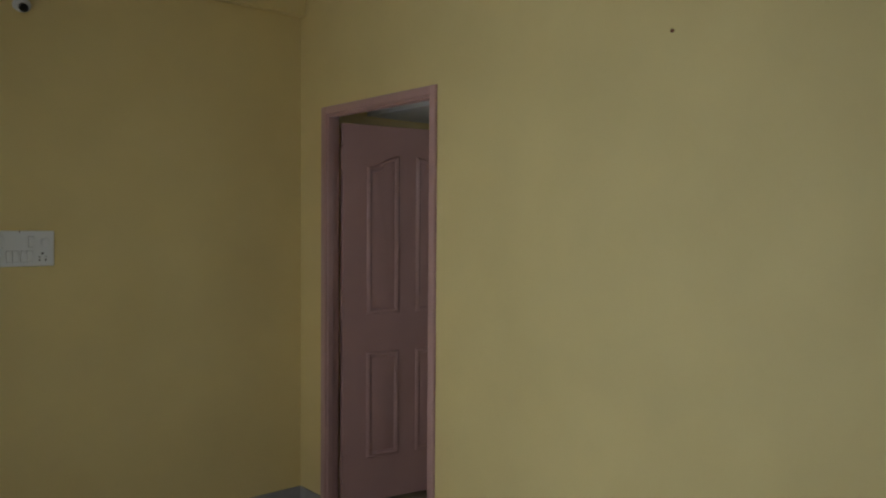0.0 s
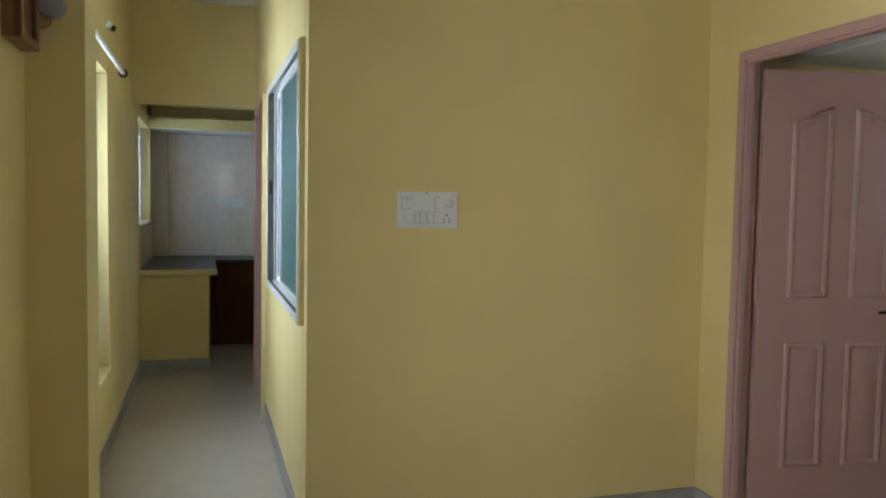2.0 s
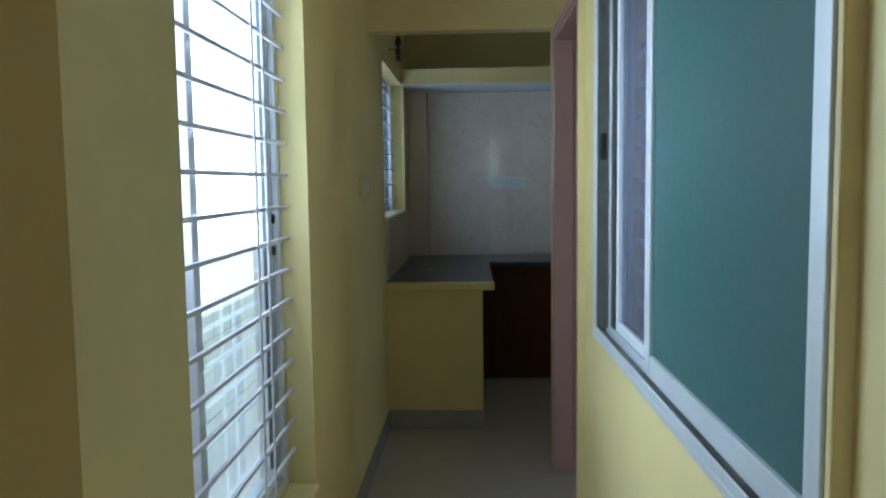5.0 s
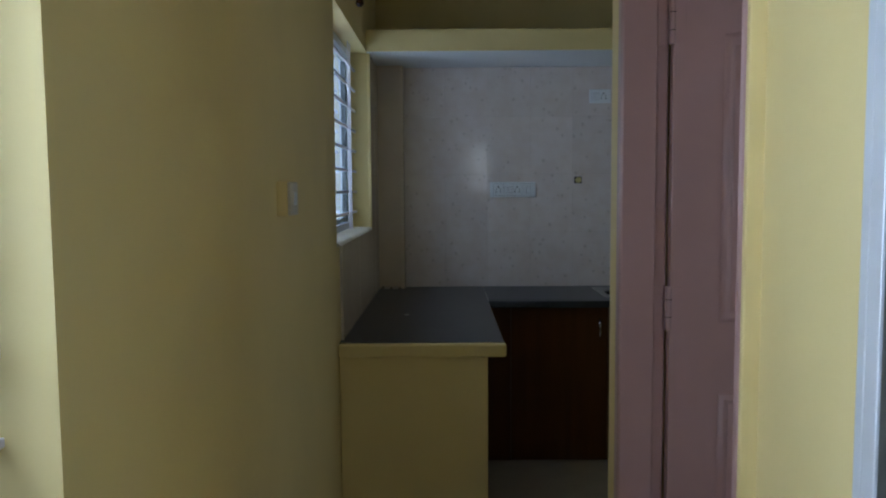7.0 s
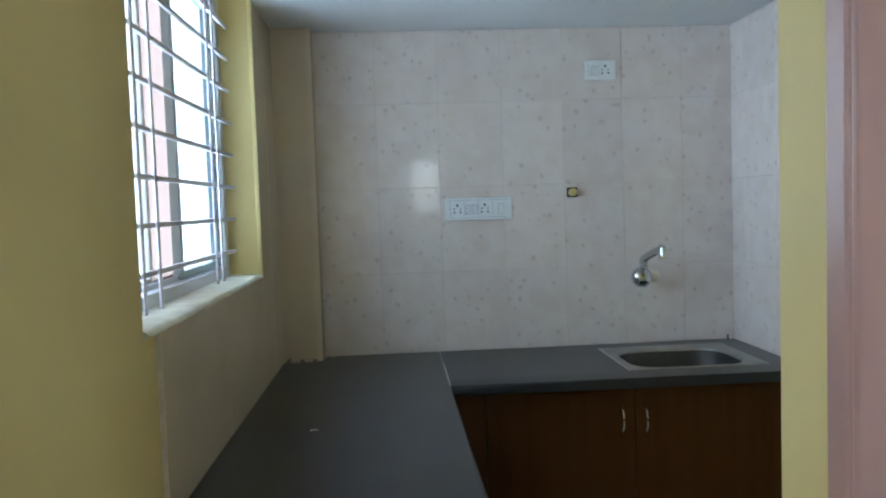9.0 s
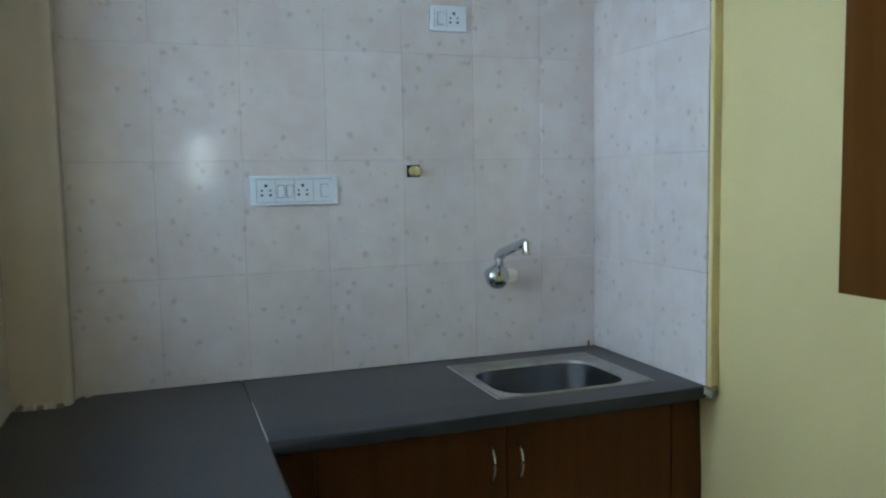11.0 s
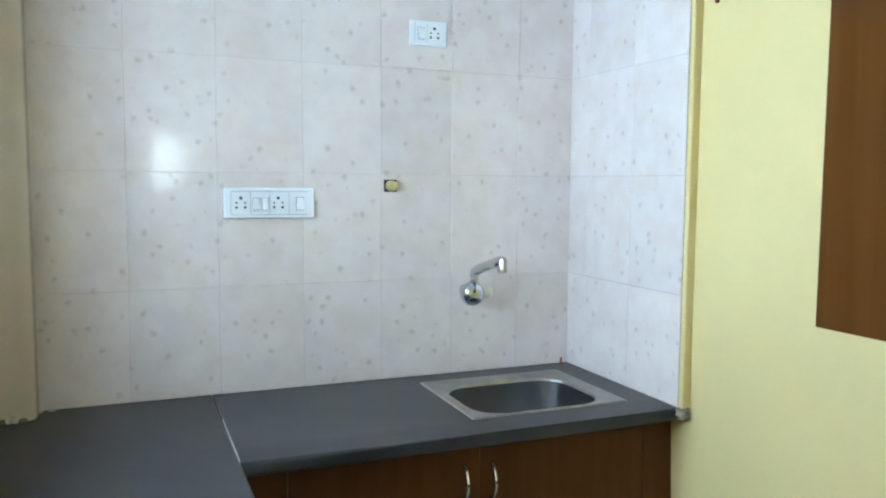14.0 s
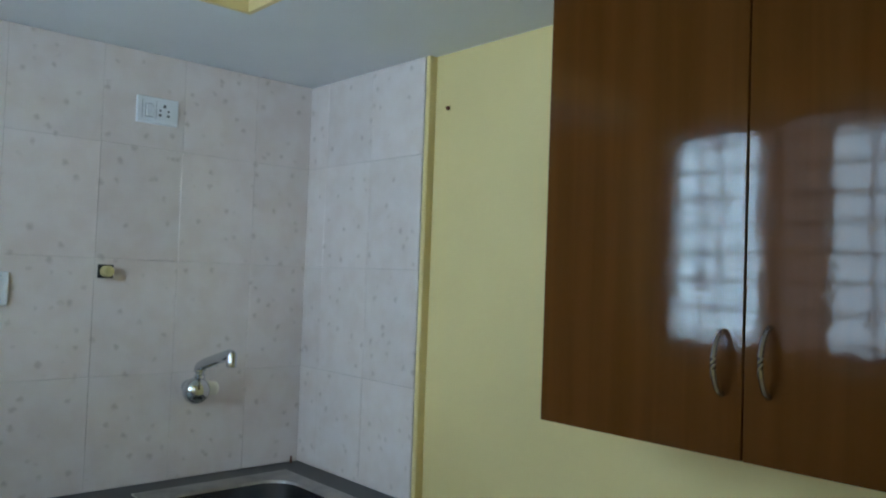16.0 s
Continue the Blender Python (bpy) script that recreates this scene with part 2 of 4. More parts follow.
def empty(name, label, category, at=(0, 0, 0), group="", kind=""):
    ob = new(name)
    ob.empty_display_size = 0.05
    ob.location = at
    return tagged(ob, label, category, group, kind)


def wall(name, lo, hi, holes=(), material=None, label="plain yellow painted plaster wall"):
    """A solid wall from lo to hi with openings cut clean through it; a hole is a box (lo, hi)."""
    cuts = [sorted({lo[a], hi[a], *[min(max(h[s][a], lo[a]), hi[a]) for h in holes for s in (0, 1)]}) for a in range(3)]

    def full(i, j, k):
        if not (0 <= i < len(cuts[0]) - 1 and 0 <= j < len(cuts[1]) - 1 and 0 <= k < len(cuts[2]) - 1):
            return False
        c = [(cuts[a][n] + cuts[a][n + 1]) / 2 for a, n in enumerate((i, j, k))]
        return not any(all(h[0][a] < c[a] < h[1][a] for a in range(3)) for h in holes)
    bm, at = bmesh.new(), {}

    def vert(i, j, k):
        if (i, j, k) not in at:
            at[i, j, k] = bm.verts.new((cuts[0][i], cuts[1][j], cuts[2][k]))
        return at[i, j, k]
    for i in range(len(cuts[0]) - 1):
        for j in range(len(cuts[1]) - 1):
            for k in range(len(cuts[2]) - 1):
                if not full(i, j, k):
                    continue
                for d, quad in (((-1, 0, 0), ((0, 0, 0), (0, 0, 1), (0, 1, 1), (0, 1, 0))), ((1, 0, 0), ((1, 0, 0), (1, 1, 0), (1, 1, 1), (1, 0, 1))),
                                ((0, -1, 0), ((0, 0, 0), (1, 0, 0), (1, 0, 1), (0, 0, 1))), ((0, 1, 0), ((0, 1, 0), (0, 1, 1), (1, 1, 1), (1, 1, 0))),
                                ((0, 0, -1), ((0, 0, 0), (0, 1, 0), (1, 1, 0), (1, 0, 0))), ((0, 0, 1), ((0, 0, 1), (1, 0, 1), (1, 1, 1), (0, 1, 1)))):
                    if not full(i + d[0], j + d[1], k + d[2]):
                        bm.faces.new([vert(i + a, j + b, k + c) for a, b, c in quad])
    return tagged(ob_from(name, bm, material or YELLOW), label, "wall", kind="structure")


# ---- structure ----
XO = XL - WT                    # outer face of the window wall
def hole_x(w, x0, x1):
    return ((x0, w[0], w[2]), (x1, w[1], w[3]))


wall("wall_window_side", (-0.607, 5.0, 0), (XL, YK1 + 0.2, CEIL), [hole_x(HW, -9, 9), hole_x(KW, -9, 9)])
wall("wall_pier", (XL, YF, 0), (-0.32, 5.30, CEIL), label="narrow yellow plaster pier at the hall's mouth")
wall("wall_living_left", (XO - 0.06, YB, 0), (XB, YF, CEIL), [hole_x(LW, -9, 9)])
wall("wall_living_end", (XR, YF, 0), (4.2, YF + 0.12, CEIL))
wall("wall_living_right", (XD, YB, 0), (XD + 0.12, YF, CEIL), [((-9, DL[0], -1), (9, DL[1], DL[2]))])
wall("wall_living_back", (XO, YB - 0.2, 0), (XD + 0.12, YB, CEIL), [((0.36, -9, 1.35), (0.82, 9, 2.25))])
hall_right = wall("wall_hall_right", (XR, YF + 0.12, 0), (XR + 0.12, DH[1], CEIL), [hole_x(RW, -9, 9), ((-9, DH[0], -1), (9, DH[1], DH[2]))])
for v in hall_right.data.vertices:      # the hall narrows slightly towards the kitchen
    v.co.x -= 0.009 * (v.co.y - YF)
wall("wall_kitchen_near", (XL, DH[1] + 0.002, 0), (3.4, YK0, CEIL), [((XL - 1, -99, -1), (0.457, 99, 2.134))], label="yellow plaster cross wall with a low header over the passage")
wall("wall_kitchen_back", (XL, YK1, 0), (XK + 0.12, YK1 + 0.2, CEIL))
kitchen_right = wall("wall_kitchen_right", (XK, YK0, 0), (XK + 0.12, YK1, CEIL))
bm = bmesh.new()                        # its foot runs outwards below a metre
bm.from_mesh(kitchen_right.data)
bmesh.ops.bisect_plane(bm, geom=bm.verts[:] + bm.edges[:] + bm.faces[:], plane_co=(0, 0, 1.0), plane_no=(0, 0, 1))
for v in bm.verts:
    v.co.x += 0.038 * max(0.0, 1.0 - v.co.z)
bm.to_mesh(kitchen_right.data)
bm.free()
# The openings in the next two walls are unseen, added for the fill lamps
wall("wall_bedroom_far", (3.4, YF + 0.12, 0), (3.5, YK0, CEIL), [((0, 5.3, 0.9), (9, 6.5, 2.1))])
wall("wall_store_far", (4.2, 2.6, 0), (4.3, YF + 0.12, CEIL), [((0, 3.4, 1.2), (9, 4.0, 2.1))])
wall("wall_store_side", (XD + 0.12, 2.5, 0), (4.3, 2.6, CEIL))
tagged(ob_from("ceiling", box((XO - 0.06, YB - 0.2, CEIL), (4.3, YK1 + 0.2, CEIL + 0.15)), WHITE), "flat white painted ceiling slab", "ceiling", kind="structure")
floor = tagged(ob_from("floor", box((XO, YB - 0.2, -0.15), (4.3, YK1 + 0.2, 0.0)), FLOOR), "glossy beige tiled floor", "floor", kind="structure")
loft = empty("loft_slab", "white L-shaped concrete loft with yellow painted edge", "loft", (0, 0, LOFT), kind="structure")
bm = bmesh.new()
for v in (((XL, 9.734), (XK, 9.734), (XK, YK1), (XL, YK1)), ((0.851, YK0), (XK, YK0), (XK, 9.734), (0.851, 9.734))):
    lo, hi = v[0], v[2]
    add_box(bm, (lo[0], lo[1], 0), (hi[0], hi[1], 0.10))
part("slab", bm, WHITE, loft)
part("edge_band", box((XL, 9.722, 0), (0.851, 9.734, 0.105)), YELLOW, loft, "yellow painted front edge")
part("edge_band", box((0.839, YK0, 0), (0.851, 9.722, 0.105)), YELLOW, loft, "yellow painted front edge")
tagged(ob_from("loft_slab_far_room", box((2.78, 3.0, 2.14), (4.2, YF, 2.24), 0.004), WHITE), "white concrete loft slab in the next room", "loft", kind="structure")
tagged(ob_from("ground", box((-400, -400, -3.4), (400, 400, -3.2)), EARTH), "dry grey concrete yard outside the house", "ground", kind="structure")


def skirting(name, lo, hi):
    return tagged(ob_from(name, box(lo, hi, 0.003), SKIRT), "grey tile skirting along the wall", "baseboard", kind="structure")


skirting("baseboard_hall_left", (XL, 5.30, 0), (XL + 0.01, 8.635, 0.10))
skirt = skirting("baseboard_hall_right", (XR - 0.01, YF, 0), (XR, DH[0], 0.10))
for v in skirt.data.vertices:
    v.co.x -= 0.009 * (v.co.y - YF)
skirting("baseboard_living_end", (XR - 0.01, YF - 0.01, 0), (XD, YF, 0.10))
skirting("baseboard_living_corner", (XD - 0.01, DL[1], 0), (XD, YF - 0.01, 0.10))
skirting("baseboard_living_right", (XD - 0.01, YB, 0), (XD, DL[0], 0.10))
skirting("baseboard_pier", (-0.32, YF - 0.01, 0), (-0.31, 5.31, 0.10))
skirting("baseboard_pier_front", (XB, YF - 0.01, 0), (-0.32, YF, 0.10))
skirting("baseboard_living_left", (XB, YB, 0), (XB + 0.01, YF - 0.01, 0.10))
skirting("baseboard_kitchen_right", (XK + 0.024, YK0, 0), (XK + 0.038, 9.75, 0.10))
skirting("baseboard_counter_end", (XL + 0.01, 8.625, 0), (0.125, 8.635, 0.10))

tagged(ob_from("beam_living", box((XR, YF - 0.05, 2.62), (XD, YF, CEIL), 0.004), YELLOW), "shallow yellow plaster beam under the ceiling", "beam", kind="structure")

# ---- materials of the loose things ----
def screen(name, colour, open_part):
    """Fine woven fly screen: part of it lets the light straight through."""
    m = bpy.data.materials.new(name)
    m.use_nodes = True
    n, l = m.node_tree.nodes, m.node_tree.links
    b = n["Principled BSDF"]
    b.inputs["Base Color"].default_value, b.inputs["Roughness"].default_value = (*colour, 1), 0.6
    t, x = n.new("ShaderNodeBsdfTransparent"), n.new("ShaderNodeMixShader")
    x.inputs["Fac"].default_value = open_part
    l.new(b.outputs["BSDF"], x.inputs[1])
    l.new(t.outputs["BSDF"], x.inputs[2])
    l.new(x.outputs["Shader"], n["Material Output"].inputs["Surface"])
    return m


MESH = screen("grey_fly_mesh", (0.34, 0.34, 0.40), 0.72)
# The blue in this mesh colour imitates window light caught on it
MESHDARK = screen("blue_lit_fly_mesh", (0.115, 0.13, 0.19), 0.60)
DUSTY = screen("dusty_pink_glass", (0.68, 0.55, 0.52), 0.12)
milk = DUSTY.node_tree.nodes.new("ShaderNodeBsdfTranslucent")
milk.inputs["Color"].default_value = (0.27, 0.20, 0.175, 1)
DUSTY.node_tree.links.new(milk.outputs["BSDF"], DUSTY.node_tree.nodes["Mix Shader"].inputs[1])
BEIGE = mat("beige_dusty_aluminium", (0.55, 0.50, 0.43), 0.5, vary=0.12, scale=12)
CREAMWALL = mat("cream_glazed_column", (0.67, 0.565, 0.435), 0.22, vary=0.05, scale=6)
# Mottled switch plate white, lowered to carry the dim light on its wall
DIMPLASTIC = mat("dim_mottled_plastic", (0.60, 0.55, 0.48), 0.4, vary=0.12, scale=20)
LIMEWASH = mat("worn_limewash", (0.66, 0.60, 0.47), 0.75, vary=0.16, scale=18, bump=0.35, bump_scale=60)
CAULK = mat("white_cement_line", (0.62, 0.60, 0.56), 0.8, vary=0.2, scale=40)
BROWNKNOB = mat("dark_brown_knob", (0.05, 0.022, 0.012), 0.25)
# Aluminium darkened to olive, for the shade inside the window tracks
SHADEDALU = mat("shaded_track_aluminium", (0.27, 0.27, 0.23), 0.5, metal=0.2, vary=0.15, scale=14)
GREENALU = mat("greenish_anodised_aluminium", (0.30, 0.36, 0.35), 0.4, metal=0.3, vary=0.1)
CREAMCAP = mat("cream_plastic", (0.78, 0.74, 0.62), 0.35)
GASKET = mat("grey_rubber", (0.07, 0.08, 0.085), 0.6)
TEAK = wood("varnished_teak_board", (0.14, 0.055, 0.022), (0.22, 0.10, 0.045), 0.35, 0.3)
REDWIRE = mat("red_wire", (0.45, 0.06, 0.02), 0.4)
METERGREY = mat("grey_switchgear", (0.33, 0.35, 0.38), 0.4)
ROUGHMORTAR = mat("rough_mortar", (0.30, 0.26, 0.20), 0.95, vary=0.4, scale=60, bump=0.5, bump_scale=200)
PAPER = mat("torn_paper", (0.7, 0.68, 0.64), 0.8)
PUTTY = mat("yellow_foam_plug", (0.62, 0.52, 0.22), 0.8, vary=0.2, scale=40)
RUST = mat("rust_stain", (0.16, 0.05, 0.02), 0.9)


# ---- windows ----
def grille(parent, x, y0, y1, z0, z1, first, uprights, step=0.0953, half=0.0055):
    """Square iron bars let into the reveals, with upright flats in pairs."""
    z = first
    while z - step > z0 + 0.03:
        z -= step
    while z < z1 - 0.02:
        part("bar", box((x - 0.005, y0, z - half), (x + 0.005, y1, z + half), 0.001, 1), IRON, parent)
        z += step
    for y in uprights:
        part("upright", box((x + 0.005, y - 0.007, z0), (x + 0.010, y + 0.007, z1), 0.001, 1), IRON, parent)


def shutter(parent, name, x, y0, y1, z0, z1, pane_mat, frame_mat, w=0.045, label=""):
    """A sliding sash: two stiles, two rails and a pane, one mesh each."""
    sash = part(name, box((x - 0.012, y0, z0), (x + 0.012, y0 + w, z1), 0.003), frame_mat, parent, label)
    part("stile", box((x - 0.012, y1 - w, z0), (x + 0.012, y1, z1), 0.003), frame_mat, sash)
    part("rail", box((x - 0.011, y0 + w, z0), (x + 0.011, y1 - w, z0 + w), 0.003), frame_mat, sash)
    part("rail", box((x - 0.011, y0 + w, z1 - w), (x + 0.011, y1 - w, z1), 0.003), frame_mat, sash)
    pane = part("pane", box((x - 0.002, y0 + w - 0.004, z0 + w - 0.004), (x + 0.002, y1 - w + 0.004, z1 - w + 0.004)), pane_mat, sash)
    if pane_mat is GLASS:
        pane.visible_shadow = False
    return sash


def outer_frame(parent, x0, x1, y0, y1, z0, z1, w, material):
    part("frame_jamb", box((x0, y0, z0), (x1, y0 + w, z1), 0.002), material, parent)
    part("frame_jamb", box((x0, y1 - w, z0), (x1, y1, z1), 0.002), material, parent)
    part("frame_sill", box((x0, y0 + w, z0), (x1, y1 - w, z0 + w), 0.002), material, parent)
    part("frame_head", box((x0, y0 + w, z1 - w), (x1, y1 - w, z1), 0.002), material, parent)
    for k in (0.33, 0.67):
        x = x0 + (x1 - x0) * k
        part("track", box((x - 0.002, y0 + w, z0 + w), (x + 0.002, y1 - w, z0 + w + 0.014)), material, parent)


def rough_sill(y0, y1, z0):
    """A hand-plastered sill: rounded nose, its line wandering a few millimetres."""
    rnd = random.Random(5)
    bm, rings, n = bmesh.new(), [], 28
    drift = 0.0
    for i in range(n + 1):
        y = y0 - 0.004 + (y1 - y0 + 0.008) * i / n
        drift = drift * 0.7 + rnd.uniform(-0.004, 0.004)
        nose, low = XL + 0.0135 + drift * 0.6, z0 - 0.016 + rnd.uniform(-0.003, 0.003) + drift * 0.6
        prof = ((-0.514, z0 + 0.005), (nose - 0.014, z0 + 0.003), (nose - 0.004, z0 - 0.003), (nose, z0 - 0.008), (nose - 0.005, low + 0.003), (nose - 0.016, low), (-0.514, low))
        rings.append([bm.verts.new((x, y, z)) for x, z in prof])
    for a, b in zip(rings, rings[1:]):
        for k in range(7):
            bm.faces.new((a[k], b[k], b[(k + 1) % 7], a[(k + 1) % 7]))
    bm.faces.new(rings[0])
    bm.faces.new(rings[-1][::-1])
    bmesh.ops.recalc_face_normals(bm, faces=bm.faces)
    return bm


def daylight_window(name, win, first, uprights, label, sash_mid, strip=0.0, step=0.0953):
    y0, y1, z0, z1 = win
    w = empty(name, label, "window", (0, 0, 0), kind="structure")
    full = y1
    if strip:
        bm = bmesh.new()
        low, high = ([bm.verts.new((x, y, z)) for x, y in ((-0.606, y1 - 0.058), (XL - 0.0005, y1 - 0.004), (XL - 0.0005, y1 + 0.002), (-0.606, y1 + 0.002))] for z in (z0, z1))
        bm.faces.new(low)
        bm.faces.new(high)
        for i in range(4):
            bm.faces.new((low[i], low[(i + 1) % 4], high[(i + 1) % 4], high[i]))
        part("splayed_reveal", bm, YELLOW, w, "yellow plastered splayed reveal")
        y1 -= 0.048
    outer_frame(w, -0.600, -0.515, y0, y1, z0, z1, 0.035, ALU)
    shutter(w, "glass_sash", -0.542, sash_mid - 0.02, y1 - 0.035, z0 + 0.037, z1 - 0.037, GLASS, GREENALU if strip else ALU, 0.022 if strip else 0.04)
    shutter(w, "mesh_sash", -0.570, y0 + 0.035, sash_mid + 0.05 - strip, z0 + 0.037, z1 - 0.037, MESH, BEIGE, 0.020 if strip else 0.045, "fly mesh sash with beige stiles")
    for y, x0, x1 in ((y1 - 0.077, -0.555, -0.529), (y1 - 0.052, -0.5305, -0.5292)):
        part("gasket", box((x0, y - 0.002, z0 + 0.04), (x1, y + 0.002, z1 - 0.04)), GASKET, w, "dark rubber gasket line")
    if strip:
        part("dusty_pane", box((-0.572, sash_mid + 0.05 - strip, z0 + 0.037), (-0.568, sash_mid + 0.075, z1 - 0.037)), DUSTY, w, "strip of dusty pinkish glass")
    grille(w, -0.495, y0 - 0.01, y1 + 0.01, z0 + 0.004, z1, first, uprights, step)
    if strip:
        part("sill_board", rough_sill(y0, full, z0), LIMEWASH, w, "worn white limewashed plaster sill", smooth=True)
    else:
        part("sill_board", box((-0.514, y0, z0 - 0.03), (XL + 0.014, y1, z0 + 0.004), 0.010, 3), YELLOW, w, "yellow painted plaster sill")
    return w


hall_win = daylight_window("window_1", HW, 1.440, (5.62, 5.725, 6.252, 6.352), "sliding aluminium window behind white iron bars", 5.918)
daylight_window("window_2", KW, 1.404, (8.82, 8.927, 9.455, 9.526), "kitchen sliding aluminium window behind white iron bars", 9.275, 0.215, 0.1005)

for z in (1.215, 1.31):
    part("catch", box((-0.5285, HW[1] - 0.066, z - 0.014), (-0.520, HW[1] - 0.052, z + 0.014), 0.003), BLACK, hall_win, "small black sash catch")

rw = empty("window_3", "silver sliding window with teal glass and fly mesh between hall and bedroom", "window", (0, 0, 0), kind="structure")
outer_frame(rw, 0.452, 0.565, *RW, 0.018, ALU)
for x in (0.452, 0.496, 0.526, 0.560):
    part("rib", box((x, RW[1] - 0.045, RW[2] + 0.018), (x + 0.005, RW[1] - 0.018, RW[3] - 0.018), 0.001, 1), ALU, rw)
    part("rib", box((x, RW[0] + 0.018, RW[2] + 0.018), (x + 0.005, RW[1] - 0.045, RW[2] + 0.040), 0.001, 1), ALU, rw)
    part("rib", box((x, RW[0] + 0.018, RW[3] - 0.040), (x + 0.005, RW[1] - 0.045, RW[3] - 0.018), 0.001, 1), ALU, rw)
# Thin liners that paint shade between the ribs
for x0, x1 in ((0.458, 0.495), (0.502, 0.525), (0.532, 0.559)):
    part("channel", box((x0, RW[1] - 0.022, RW[2] + 0.019), (x1, RW[1] - 0.0181, RW[3] - 0.019)), SHADEDALU, rw, "track channel liner with shade in its colour")
    part("channel", box((x0, RW[0] + 0.019, RW[2] + 0.0181), (x1, RW[1] - 0.024, RW[2] + 0.022)), SHADEDALU, rw, "track channel liner with shade in its colour")
part("gasket", box((0.4985, 6.576, RW[2] + 0.045), (0.5225, 6.580, RW[3] - 0.045)), BLACK, rw)
for z in (RW[2] + 0.08, 1.52):
    part("screw", rod((0.4995, 6.558, z), (0.497, 6.558, z), 0.004, 10), STEEL, rw, "screw head")
shutter(rw, "glass_sash", 0.482, RW[0] + 0.035, 6.068, RW[2] + 0.04, RW[3] - 0.04, TEAL, ALU, 0.05, "sash with dull teal glass")
ms = shutter(rw, "mesh_sash", 0.512, 6.03, 6.575, RW[2] + 0.04, RW[3] - 0.04, MESHDARK, PLASTIC, 0.032, "white sash with fly mesh, window light in its blue tint")
part("latch", box((0.462, 6.618, 1.475), (0.480, 6.640, 1.555), 0.004), BLACK, rw, "black sliding latch")
part("shut_stile", box((0.532, 6.58, RW[2] + 0.042), (0.552, 6.652, RW[3] - 0.042), 0.003), ALU, rw)
part("plaster_edge", box((0.457, RW[0] - 0.016, RW[2] - 0.004), (XR - 0.001, RW[0] - 0.0005, RW[3] + 0.004), 0.003), YELLOW, rw, "yellow painted plaster edge")
pivot = Vector((0.452, 6.70, 0))
swing = Matrix.Rotation(0.0078, 4, "Z")
rw.matrix_world = Matrix.Translation(pivot) @ swing @ Matrix.Translation(-pivot)
grille(rw, 0.585, RW[0], RW[1], RW[2], RW[3], 1.414, (5.45, 5.55, 6.415, 6.522), 0.0945, 0.007)

lwn = empty("window_4", "tall living room window with aluminium frame", "window", (0, 0, 0), kind="structure")
outer_frame(lwn, -0.72, -0.64, *LW, 0.04, ALU)
p = part("pane", box((-0.682, LW[0] + 0.04, LW[2] + 0.04), (-0.678, LW[1] - 0.04, LW[3] - 0.04)), GLASS, lwn)
p.visible_shadow = False


# ---- doors ----
def panel_mesh(outline, rise):
    """A moulded door panel: a rounded bead round a slightly sunken field. Local x along the leaf, z up, y out of the leaf."""
    bm = bmesh.new()
    c = Vector((sum(p[0] for p in outline) / len(outline), sum(p[1] for p in outline) / len(outline)))
    loops = []
    for inset, h in ((0.0, 0.0), (0.006, 0.007), (0.014, 0.011), (0.022, 0.008), (0.030, -0.001), (0.040, 0.003)):
        ring = []
        for x, z in outline:
            d = Vector((x, z)) - c
            ring.append(bm.verts.new((x - math.copysign(inset, d.x), rise * h, z - math.copysign(inset, d.y))))
        loops.append(ring)
    k = len(outline)
    for p, q in zip(loops, loops[1:]):
        for i in range(k):
            bm.faces.new((p[i], p[(i + 1) % k], q[(i + 1) % k], q[i]))
    bm.faces.new(loops[-1])
    return bm


